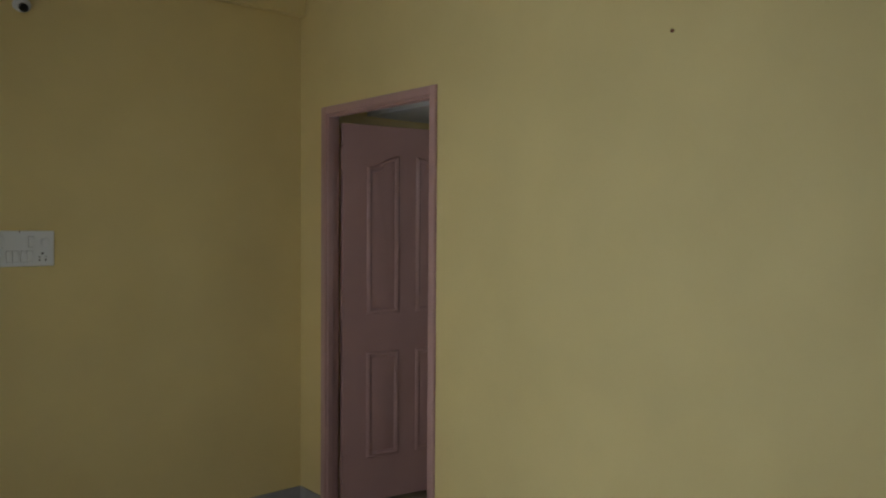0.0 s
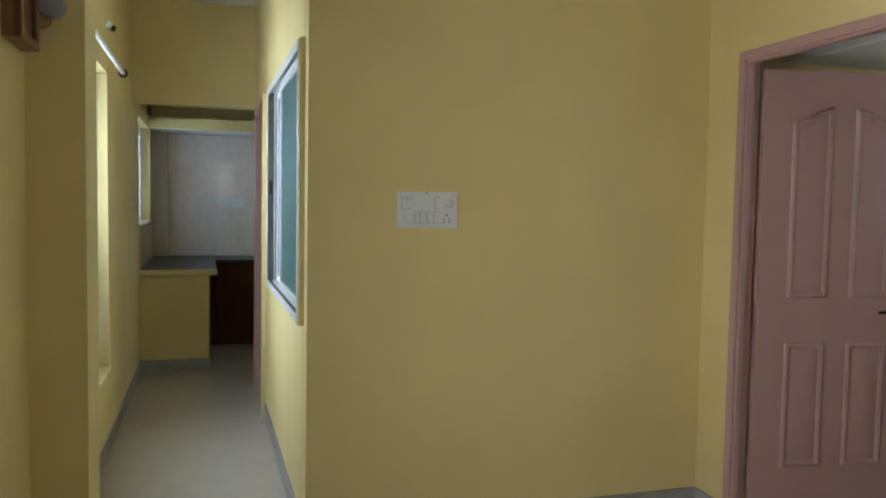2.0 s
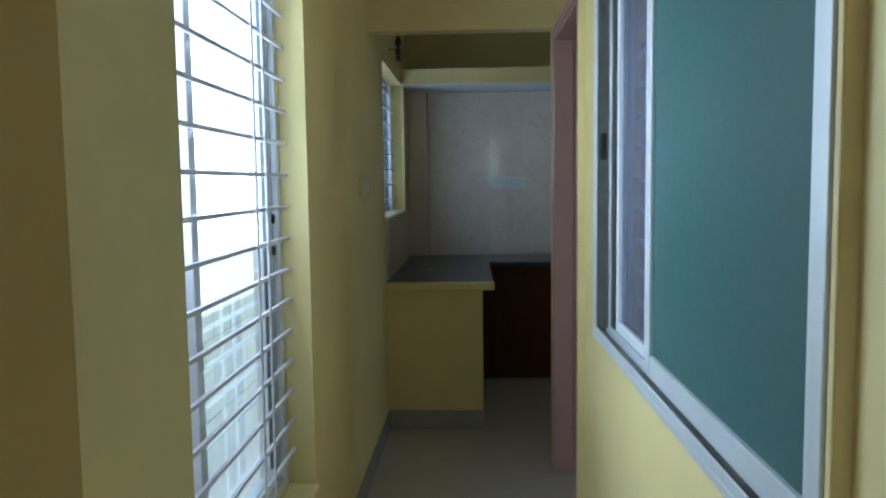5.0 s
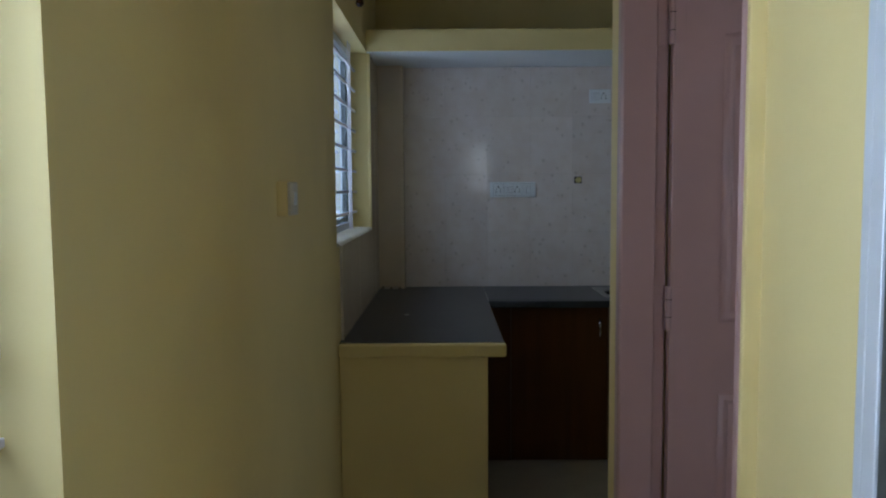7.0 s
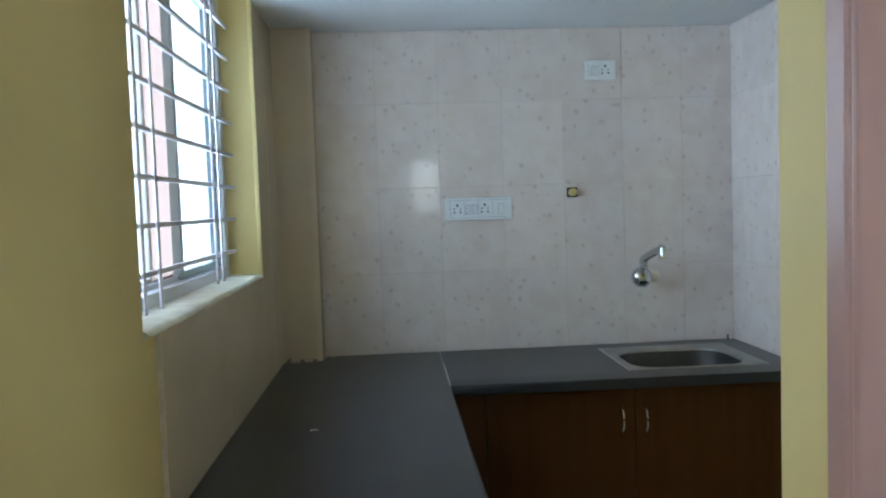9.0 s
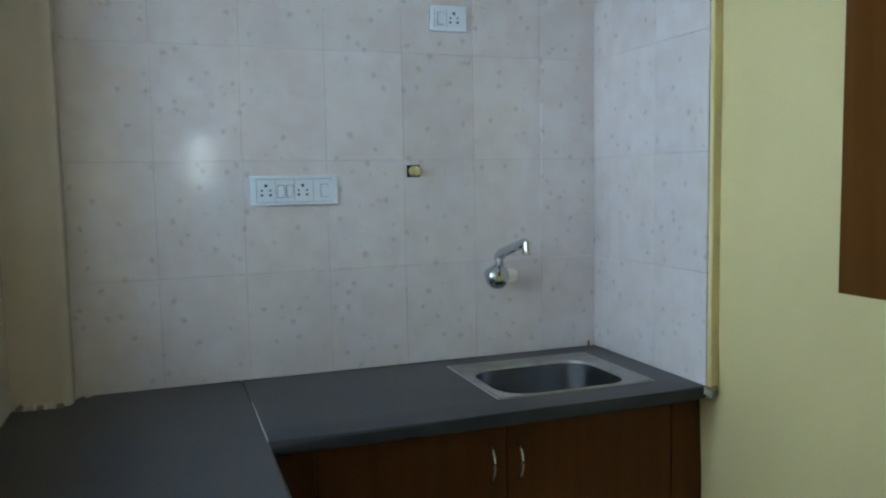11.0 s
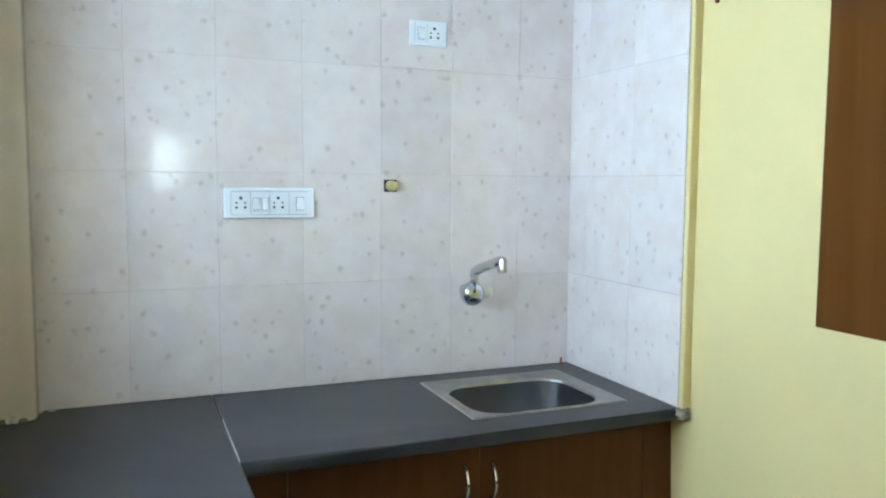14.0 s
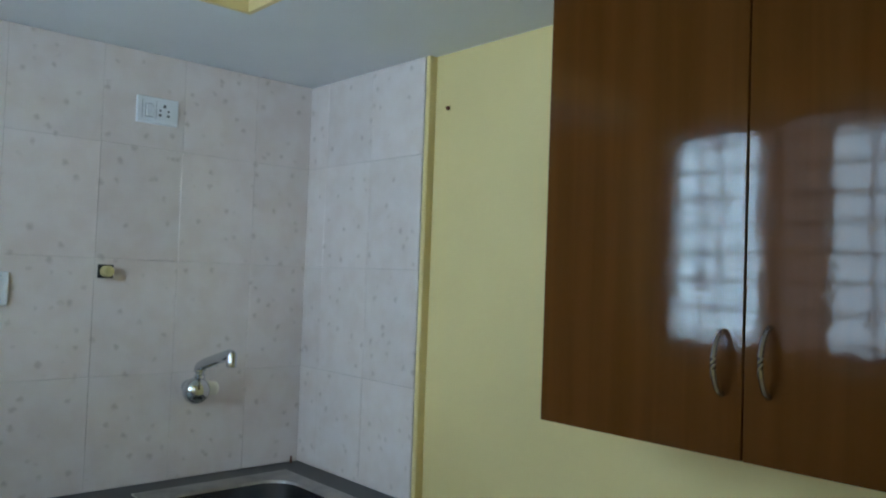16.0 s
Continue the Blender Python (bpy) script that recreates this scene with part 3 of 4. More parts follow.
def moulded_leaf(name, width, height, label, at, turn, face, foot=0.008, plate=None):
    """A four-panel moulded leaf, hinged at its local origin, running along local x; its show face is at y = face side."""
    leaf = empty(name, label, "door", at, kind="structure")
    leaf.rotation_euler = (0, 0, radians(turn))
    part("slab", box((0.004, -0.017, foot), (width, 0.017, height), 0.003), PINK, leaf)
    for side in (0, 1):
        xa, xb = (0.14, 0.335) if side == 0 else (width - 0.335, width - 0.14)
        arch = []
        for i in range(9):
            s = i / 8
            lift = 0.065 * (0.5 - 0.5 * math.cos(math.pi * (s if side == 0 else 1 - s)))
            arch.append((xa + (xb - xa) * s, 1.825 + lift))
        upper = [(xa, 1.045), (xb, 1.045)] + arch[::-1]
        for outline in (upper, [(xa, 0.28), (xb, 0.28), (xb, 0.845), (xa, 0.845)]):
            o = part("panel", panel_mesh(outline, face), PINK, leaf, smooth=True)
            o.location = (0, face * 0.0172, 0)
    for z in (0.25, 1.085, 1.86):
        h = part("hinge", rod((0, face * 0.016, z - 0.06), (0, face * 0.016, z + 0.06), 0.009, 10), PINK, leaf)
        part("hinge_leaf", box((0.002, face * 0.0165, z - 0.058), (0.035, face * 0.0195, z + 0.058), 0.001), PINK, h)
        if plate:
            jp = part("jamb_plate", box((-0.036, plate - 0.003, z - 0.060), (-0.009, plate + 0.004, z + 0.060), 0.001), PINK, h)
            for k in (-0.024, 0.024):
                part("knuckle_gap", rod((0, face * 0.016, z + k - 0.001), (0, face * 0.016, z + k + 0.001), 0.0094, 10), DARK, leaf)
    kn = add_lathe(bmesh.new(), Matrix.Translation((width - 0.06, face * 0.017, 1.0)) @ Matrix.Rotation(radians(-90 * face), 4, "X"), ((0.026, 0), (0.026, 0.006), (0.010, 0.012), (0.010, 0.035), (0.024, 0.045), (0.028, 0.06), (0.020, 0.072)))
    knob = part("knob", kn, BROWNKNOB, leaf, "dark door knob", smooth=True)
    part("lever", add_tube(bmesh.new(), [(width - 0.06, face * 0.070, 1.0), (width - 0.09, face * 0.074, 0.998), (width - 0.17, face * 0.069, 0.988), (width - 0.212, face * 0.061, 0.983)], [0.011, 0.010, 0.009, 0.006], 10), BROWNKNOB, knob, "dark lever", smooth=True)
    return leaf


def door_frame(name, x0, x1, y0, y1, top, stop_x, near_x=None, w=0.042, near_w=0.042):
    f = empty(name, "dusty pink painted wooden door frame", "door frame", (0, 0, 0), kind="structure")
    for a, b in ((y0, y0 + near_w), (y1 - w, y1)):
        j = part("jamb", box((near_x if near_x and a == y0 else x0, a, 0), (x1, b, top), 0.006), PINK, f)
        inner = b if a == y0 else a - 0.012
        first = x0 + 0.002 if near_x and a != y0 else (near_x or x0) + 0.012
        part("stop", box((first, inner, 0), (stop_x, inner + 0.012, top - w), 0.005, 3), PINK, j)
    h = part("head", box(((near_x or x0) + 0.001, y0 + near_w, top - w), (x1 - 0.001, y1 - w, top), 0.006), PINK, f)
    part("stop", box(((near_x or x0) + 0.012, y0 + near_w, top - w - 0.012), (stop_x, y1 - w, top - w), 0.002), PINK, h)
    return f


door_frame("door_frame_1", 2.337, 2.425, DL[0], DL[1], DL[2], 2.385)
moulded_leaf("door_1", 0.77, 2.045, "dusty pink moulded panel door standing open into the next room", (2.432, 4.735, 0), -10, -1, 0.045)
frame_2 = door_frame("door_frame_2", 0.452, 0.582, DH[0], DH[1], DH[2], 0.549, 0.447, near_w=0.024)
part("plaster_edge", box((0.4475, DH[0] - 0.014, 0), (0.487, DH[0] - 0.0004, DH[2] + 0.004), 0.003), YELLOW, frame_2, "yellow painted outer edge of the frame")
moulded_leaf("door_2", 0.845, 2.045, "dusty pink moulded panel door standing wide open", (0.582, 7.945, 0), 0, -1, plate=0.010)

# ---- kitchen counter ----
CT = 0.85
counter = empty("kitchen_counter", "L-shaped dark grey granite kitchen counter on a yellow plastered end wall", "counter", (0, 0, 0))


def slab_bm(lo, hi, round_edges):
    """A stone slab whose named front edges are rounded."""
    bm = box(lo, hi)
    for axis, value in round_edges:
        edges = [e for e in bm.edges if all(abs(v.co[axis] - value) < 1e-5 for v in e.verts) and abs(e.verts[0].co.z - e.verts[1].co.z) < 1e-5]
        bmesh.ops.bevel(bm, geom=edges, offset=0.012, segments=4, affect="EDGES", profile=0.5)
    return bm


SINK = (0.787, 1.266, 9.772, 10.166)
BOWL = (0.820, 1.217, 9.794, 10.096)
long_slab = slab_bm((XL, 8.64, CT - 0.035), (0.175, YK1 - 0.002, CT), [(0, 0.175)])
for v in long_slab.verts:
    if v.co.x > 0 and v.co.y < 9:
        v.co.x += 0.009
part("worktop", long_slab, GRANITE, counter, "dark grey granite worktop", smooth=True)
bm = bmesh.new()
xs, ys = (0.1755, BOWL[0] - 0.01, BOWL[1] + 0.01, XK + 0.004), (9.667, BOWL[2] - 0.01, BOWL[3] + 0.01, YK1 - 0.002)
at = {(i, j, k): bm.verts.new((xs[i], ys[j], (CT - 0.035, CT)[k])) for i in range(4) for j in range(4) for k in range(2)}
for i in range(3):
    for j in range(3):
        if (i, j) != (1, 1):
            bm.faces.new([at[a, b, 1] for a, b in ((i, j), (i + 1, j), (i + 1, j + 1), (i, j + 1))])
            bm.faces.new([at[a, b, 0] for a, b in ((i, j), (i, j + 1), (i + 1, j + 1), (i + 1, j))])
for i in range(3):
    for a, b in (((i, 0), (i + 1, 0)), ((i + 1, 3), (i, 3)), ((0, i + 1), (0, i)), ((3, i), (3, i + 1))):
        bm.faces.new((at[(*a, 0)], at[(*b, 0)], at[(*b, 1)], at[(*a, 1)]))
for a, b in (((1, 1), (1, 2)), ((1, 2), (2, 2)), ((2, 2), (2, 1)), ((2, 1), (1, 1))):
    bm.faces.new((at[(*a, 0)], at[(*b, 0)], at[(*b, 1)], at[(*a, 1)]))
edges = [e for e in bm.edges if all(abs(v.co.y - 9.667) < 1e-5 for v in e.verts) and abs(e.verts[0].co.z - e.verts[1].co.z) < 1e-5]
bmesh.ops.bevel(bm, geom=edges, offset=0.012, segments=4, affect="EDGES", profile=0.5)
part("worktop", bm, GRANITE, counter, "dark grey granite worktop with a sink cut-out", smooth=True)
part("joint", box((0.1742, 9.685, CT - 0.003), (0.1768, 10.02, CT + 0.0004)), CAULK, counter, "pale cement line between the slabs")
part("end_edge", box((XL, 8.604, CT - 0.050), (0.187, 8.64, CT - 0.001), 0.009, 3), YELLOW, counter, "yellow painted slab edge")
part("end_panel", box((XL, 8.635, 0), (0.12, 8.72, CT - 0.046), 0.004), YELLOW, counter, "yellow plastered end wall")
bm = bmesh.new()
bmesh.ops.create_icosphere(bm, subdivisions=3, radius=1.0)
for v in bm.verts:
    k = 1 + 0.45 * noise.noise(v.co * 2.3)
    v.co = Vector((XK - 0.016 + v.co.x * 0.020 * k, 9.664 + v.co.y * 0.016 * k, CT - 0.012 + v.co.z * 0.020 * k))
part("mortar_smear", bm, ROUGHMORTAR, counter, "rough mortar smear at the slab's corner", smooth=True)
skirting("baseboard_counter_side", (0.12, 8.635, 0), (0.128, 8.72, 0.10))


def bow_handle(parent, p, q, out, material=STEEL):
    """A slim bowed pull between p and q, standing off along out."""
    p, q, out = Vector(p), Vector(q), Vector(out)
    pts = [p + (q - p) * s + out * (0.004 + 0.026 * math.sin(math.pi * s) ** 0.6) for s in [i / 12 for i in range(13)]]
    return part("handle", add_tube(bmesh.new(), [p] + pts + [q], 0.0045, 8), material, parent, "satin steel bow handle", smooth=True)


cab = empty("base_cabinet", "dark brown laminate sink cabinet with two doors under the counter", "cabinet", (0, 0, 0))
part("body", box((0.135, 9.762, 0.0), (XK + 0.018, YK1 - 0.02, 0.60), 0.001), WOOD, cab)
part("filler", box((0.135, 9.742, 0.004), (0.290, 9.761, CT - 0.037), 0.0015), WOOD, cab)
part("filler", box((1.306, 9.742, 0.004), (XK + 0.018, 9.761, CT - 0.037), 0.0015), WOOD, cab)
part("top_rail", box((0.290, 9.764, 0.60), (1.306, 9.785, CT - 0.036), 0.001), WOOD, cab)
d1 = part("door", box((0.293, 9.741, 0.008), (0.7895, 9.760, CT - 0.040), 0.002), WOOD, cab)
d2 = part("door", box((0.7925, 9.741, 0.008), (1.303, 9.760, CT - 0.040), 0.002), WOOD, cab)
bow_handle(d1, (0.745, 9.741, 0.745), (0.745, 9.741, 0.650), (0, -1, 0))
bow_handle(d2, (0.824, 9.741, 0.742), (0.824, 9.741, 0.647), (0, -1, 0))
side = empty("side_base_cabinet", "dark brown laminate cabinet run under the long counter", "cabinet", (0, 0, 0))
part("body", box((XL + 0.003, 8.722, 0.0), (0.105, 9.738, CT - 0.037), 0.001), WOOD, side)
part("door", box((0.107, 8.726, 0.006), (0.126, 9.225, CT - 0.040), 0.002), WOOD, side)
part("door", box((0.107, 9.229, 0.006), (0.126, 9.735, CT - 0.040), 0.002), WOOD, side)

# ---- sink ----
sink = empty("kitchen_sink", "stainless steel drop-in kitchen sink with a rounded bowl", "sink", (0, 0, CT))


def rounded(x0, x1, y0, y1, r, z, n=6):
    pts = []
    for cx, cy, a0 in ((x1 - r, y1 - r, 0), (x0 + r, y1 - r, 90), (x0 + r, y0 + r, 180), (x1 - r, y0 + r, 270)):
        for i in range(n + 1):
            a = radians(a0 + 90 * i / n)
            pts.append((cx + r * math.cos(a), cy + r * math.sin(a), z))
    return pts


def skin(loops, close_last=True):
    bm = bmesh.new()
    rows = [[bm.verts.new(p) for p in lp] for lp in loops]
    k = len(rows[0])
    for p, q in zip(rows, rows[1:]):
        for i in range(k):
            bm.faces.new((p[i], p[(i + 1) % k], q[(i + 1) % k], q[i]))
    if close_last:
        bm.faces.new(rows[-1])
    return bm


bx0, bx1, by0, by1 = BOWL
part("rim", skin([rounded(*SINK, 0.006, 0.0005), rounded(SINK[0] + 0.003, SINK[1] - 0.003, SINK[2] + 0.003, SINK[3] - 0.003, 0.006, 0.005), rounded(bx0 - 0.012, bx1 + 0.012, by0 - 0.012, by1 + 0.012, 0.095, 0.0045),
                  rounded(bx0 - 0.003, bx1 + 0.003, by0 - 0.003, by1 + 0.003, 0.092, 0.001), rounded(bx0, bx1, by0, by1, 0.09, -0.006)], False), RIMSTEEL, sink, "flat steel rim", smooth=True)
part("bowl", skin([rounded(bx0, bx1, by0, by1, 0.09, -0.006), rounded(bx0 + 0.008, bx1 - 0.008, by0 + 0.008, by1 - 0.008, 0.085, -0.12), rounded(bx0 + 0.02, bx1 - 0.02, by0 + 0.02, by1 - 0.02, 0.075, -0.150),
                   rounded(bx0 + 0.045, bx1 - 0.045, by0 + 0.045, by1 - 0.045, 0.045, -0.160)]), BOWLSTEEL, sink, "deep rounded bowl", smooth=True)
part("drain", add_lathe(bmesh.new(), Matrix.Translation((1.018, 9.945, -0.160)), ((0.038, 0.0), (0.038, 0.003), (0.028, 0.004), (0.02, 0.001))), CHROME, sink, "round waste outlet", smooth=True)
part("sealant", box((SINK[0] - 0.002, SINK[3], 0.0005), (SINK[1] + 0.002, SINK[3] + 0.005, 0.003)), CAULK, sink, "white sealant line")
part("sealant", box((SINK[1] - 0.001, SINK[2] + 0.004, 0.0005), (SINK[1] + 0.0035, SINK[3] + 0.004, 0.0028)), CAULK, sink, "white sealant line")
part("sealant", box((SINK[0] - 0.003, SINK[2] + 0.004, 0.0005), (SINK[0] + 0.0005, SINK[3] - 0.004, 0.0022)), CAULK, sink, "white sealant line")

# ---- tap ----
tap = empty("wall_tap", "chrome wall-mounted kitchen tap with a swivel spout", "tap", (0.972, 10.255, 1.122))
ry = Matrix.Rotation(radians(90), 4, "X")
part("flange", add_lathe(bmesh.new(), ry, ((0.022, 0.0), (0.022, 0.004), (0.018, 0.012), (0.013, 0.016))), CHROME, tap, smooth=True)
part("valve_body", add_lathe(bmesh.new(), ry, ((0.014, 0.014), (0.016, 0.03), (0.021, 0.045), (0.021, 0.075), (0.017, 0.085))), CHROME, tap, smooth=True)
part("handwheel", add_lathe(bmesh.new(), Matrix.Translation((-0.010, -0.062, 0.0)) @ ry, ((0.020, -0.016), (0.031, -0.006), (0.037, 0.004), (0.040, 0.015), (0.038, 0.027), (0.031, 0.038), (0.020, 0.045), (0.008, 0.048)), 28), CHROME, tap, "round chrome knob", smooth=True)
part("spindle", add_lathe(bmesh.new(), Matrix.Translation((0.026, -0.058, 0.0)) @ Matrix.Rotation(radians(90), 4, "Y"), ((0.017, 0.0), (0.021, 0.006), (0.021, 0.030), (0.014, 0.038)), 18), CREAMCAP, tap, "yellowed white plastic cap", smooth=True)
part("neck", add_lathe(bmesh.new(), Matrix.Translation((0.002, -0.070, 0.030)), ((0.015, 0.0), (0.016, 0.012), (0.012, 0.016), (0.012, 0.020), (0.0165, 0.024), (0.0165, 0.036), (0.011, 0.040)), 18), CHROME, tap, "ringed chrome neck", smooth=True)
part("spout", add_tube(bmesh.new(), [(-0.004, -0.066, 0.060), (0.000, -0.076, 0.070), (0.006, -0.100, 0.080), (0.020, -0.170, 0.104), (0.027, -0.205, 0.116), (0.030, -0.218, 0.117)], [0.011, 0.015, 0.0165, 0.0155, 0.0145, 0.011], 16), CHROME, tap, "straight slanting chrome spout", smooth=True)
part("nozzle", add_lathe(bmesh.new(), Matrix.Translation((0.029, -0.212, 0.080)), ((0.012, 0.0), (0.0145, 0.002), (0.0145, 0.036), (0.012, 0.042)), 18), CHROME, tap, "short chrome nozzle", smooth=True)

# ---- wall cabinet ----
wc = empty("wall_cabinet", "glossy brown laminate wall cabinet with two doors", "cabinet", (1.071, 8.573, 1.223))
wz = LOFT - 1.223 - 0.004
part("body", box((0.021, -0.388, 0.0), (XK - 1.071 - 0.001, 0.388, wz), 0.002), WOODGLOSS, wc)
w1 = part("door", box((0.0, -0.388, 0.0), (0.019, -0.0012, wz), 0.0015), WOODGLOSS, wc)
w2 = part("door", box((0.0, 0.0012, 0.0), (0.019, 0.388, wz), 0.0015), WOODGLOSS, wc)
bow_handle(w1, (0.0, -0.040, 0.20), (0.0, -0.040, 0.10), (-1, 0, 0))
bow_handle(w2, (0.0, 0.032, 0.19), (0.0, 0.032, 0.095), (-1, 0, 0))


# ---- electrical ----
def socket_holes(parent, cx, cz, y, big=False):
    """The five round holes of a power socket, on a face that looks along -y."""
    for dx, dz, r in ((0, 0.011, 0.0035), (-0.009, 0.001, 0.0022), (0.009, 0.001, 0.0022), (-0.009, -0.009, 0.0028), (0.009, -0.009, 0.0028)):
        k = 1.35 if big else 1.1
        part("socket_hole", rod((cx + dx * k, y + 0.001, cz + dz * k), (cx + dx * k, y - 0.0006, cz + dz * k), r * k, 10), BLACK, parent)


def rocker(parent, cx, cz, y, w=0.017, h=0.030):
    """A tilted rocker switch, with the shade of its gap painted by a dark sheet."""
    part("switch_gap", box((cx - w / 2 - 0.0012, y - 0.0006, cz - h / 2 - 0.0012), (cx + w / 2 + 0.0012, y + 0.001, cz + h / 2 + 0.0012)), DARKGREY, parent)
    bm = box((cx - w / 2, y - 0.003, cz - h / 2), (cx + w / 2, y + 0.0005, cz + h / 2), 0.0008, 1)
    for v in bm.verts:
        if v.co.y < y - 0.001 and v.co.z < cz:
            v.co.y -= 0.007
    part("switch", bm, PLASTIC, parent)


def plate(name, label, x0, x1, z0, z1, y, depth=0.010):
    b = empty(name, label, "switchboard", ((x0 + x1) / 2, y, (z0 + z1) / 2))
    w, h = (x1 - x0) / 2, (z1 - z0) / 2
    part("cover_plate", box((-w, -depth, -h), (w, 0, h), 0.004, 3), PLASTIC, b)
    return b, w, h


sb, w, h = plate("switchboard", "white plastic switchboard with switches, regulators and socket on the wall", 0.857, 1.123, 1.332, 1.484, YF)
f = -0.0105
for x, z in ((-0.098, 0.029), (-0.075, 0.029), (0.042, 0.029), (-0.043, -0.033), (-0.019, -0.033), (0.013, -0.033), (0.036, -0.033)):
    rocker(sb, x, z, f, 0.021, 0.046)
for x, z in ((0.094, 0.028), (-0.085, -0.032)):
    k = part("regulator", add_lathe(bmesh.new(), Matrix.Translation((x, f, z)) @ ry, ((0.023, 0.0), (0.023, 0.003), (0.016, 0.005), (0.015, 0.016), (0.012, 0.018)), 24), PLASTIC, sb, "round fan regulator", smooth=True)
    part("pointer", box((x - 0.0015, f - 0.0195, z - 0.010), (x + 0.0015, f - 0.017, z + 0.010)), PLASTIC, k)
socket_holes(sb, 0.086, -0.037, f, True)
part("screw", rod((-0.002, f + 0.002, 0.071), (-0.002, f - 0.002, 0.071), 0.0035, 10), RUST, sb, "rusty screw head")

ks, w, h = plate("kitchen_switchboard", "white plastic socket and switch plate on the kitchen tiles", 0.213, 0.474, 1.364, 1.452, YK1 - 0.012, 0.012)
f = -0.0125
part("inner_plate", box((-w + 0.018, f - 0.001, -h + 0.010), (w - 0.018, f + 0.002, h - 0.010), 0.001), PLASTIC, ks)
f -= 0.0015
for x in (-0.1105, -0.0555, -0.0003, 0.0555):
    part("module_gap", box((x - 0.0006, f - 0.0003, -h + 0.012), (x + 0.0006, f + 0.001, h - 0.012)), PLASTICGREY, ks)
for z in (-h + 0.0105, h - 0.0105):
    part("module_gap", box((-0.111, f - 0.0003, z - 0.0006), (w - 0.0185, f + 0.001, z + 0.0006)), PLASTICGREY, ks)
socket_holes(ks, -0.083, 0.0, f, True)
rocker(ks, -0.040, -0.002, f, 0.017, 0.034)
rocker(ks, -0.014, -0.002, f, 0.017, 0.034)
socket_holes(ks, 0.024, 0.0, f, True)
rocker(ks, 0.088, -0.002, f, 0.020, 0.036)
us, w, h = plate("upper_socket", "small white plastic socket with switch high on the tiles", 0.776, 0.898, 1.892, 1.970, YK1 - 0.012, 0.012)
part("inner_plate", box((-w + 0.014, -0.0135, -h + 0.010), (w - 0.014, -0.010, h - 0.010), 0.001), PLASTIC, us)
for x in (-w + 0.0145, -0.006):
    part("module_gap", box((x - 0.0006, -0.0139, -h + 0.011), (x + 0.0006, -0.013, h - 0.011)), PLASTICGREY, us)
rocker(us, -0.026, -0.002, -0.014, 0.020, 0.036)
socket_holes(us, 0.018, 0.0, -0.014, True)
hs = empty("hall_switch", "small white surface switch box with yellow paint on its side", "switch", (XL, 7.698, 1.396))
part("box", box((0, -0.046, -0.042), (0.026, 0.046, 0.042), 0.003), YELLOW, hs, "yellow painted box")
part("cover_plate", box((0.026, -0.044, -0.040), (0.034, 0.044, 0.040), 0.003), DIMPLASTIC, hs)
part("switch", box((0.034, -0.010, -0.016), (0.039, 0.010, 0.016), 0.002), PLASTIC, hs)

pl = empty("pipe_plug", "plugged square pipe outlet in the tiles", "pipe outlet", (0.716, YK1 - 0.012, 1.460))
part("recess", box((-0.021, -0.0015, -0.019), (0.021, 0.003, 0.019)), DARK, pl, "dark cut square")
part("plug", add_lathe(bmesh.new(), ry, ((0.016, 0.0), (0.016, 0.026), (0.013, 0.034), (0.006, 0.036)), 12), PUTTY, pl, "yellowish plug", smooth=True)


def lamp_holder(name, at, m, label):
    o = empty(name, label, "lamp holder", at)
    part("base", add_lathe(bmesh.new(), m, ((0.036, 0.0), (0.036, 0.006), (0.024, 0.016), (0.022, 0.03))), PLASTIC, o, smooth=True)
    part("socket", add_lathe(bmesh.new(), m, ((0.0175, 0.03), (0.0175, 0.05), (0.014, 0.05), (0.014, 0.034))), BLACK, o, "dark bulb socket", smooth=True)
    return o


lamp_holder("lamp_holder", (1.005, YF, 2.435), ry @ Matrix.Rotation(radians(25), 4, "X"), "white bulb holder on the living room wall")
lamp_holder("lamp_holder", (XL, 6.60, 2.395), Matrix.Rotation(radians(90), 4, "Y") @ Matrix.Rotation(radians(25), 4, "Y"), "white bulb holder high on the hall wall")

fb = empty("fuse_board", "varnished brown wooden fuse board in the corner", "fuse board", (XB, 4.80, 1.945))
part("board", box((0, -0.13, 0.0), (0.045, 0.135, 0.62), 0.004), TEAK, fb)
part("rim", box((0.045, -0.13, 0.0), (0.062, -0.085, 0.62), 0.004), TEAK, fb)
part("rim", box((0.045, 0.105, 0.0), (0.062, 0.135, 0.62), 0.004), TEAK, fb)
part("rim", box((0.045, -0.085, 0.0), (0.062, 0.105, 0.03), 0.004), TEAK, fb)
mt = empty("isolator", "grey round isolator with loose red wires", "isolator", (-0.425, YF, 2.12))
part("body", add_lathe(bmesh.new(), ry, ((0.045, 0.0), (0.048, 0.03), (0.045, 0.06), (0.03, 0.068)), 18), METERGREY, mt, smooth=True)
for dx in (-0.012, 0.0):
    part("wire", add_tube(bmesh.new(), [(dx, -0.03, -0.04), (dx - 0.004, -0.035, -0.07), (dx - 0.02, -0.035, -0.085), (dx - 0.045, -0.03, -0.08), (dx - 0.062, -0.02, -0.07)], 0.0022, 6), REDWIRE, mt, "loose red wire", smooth=True)


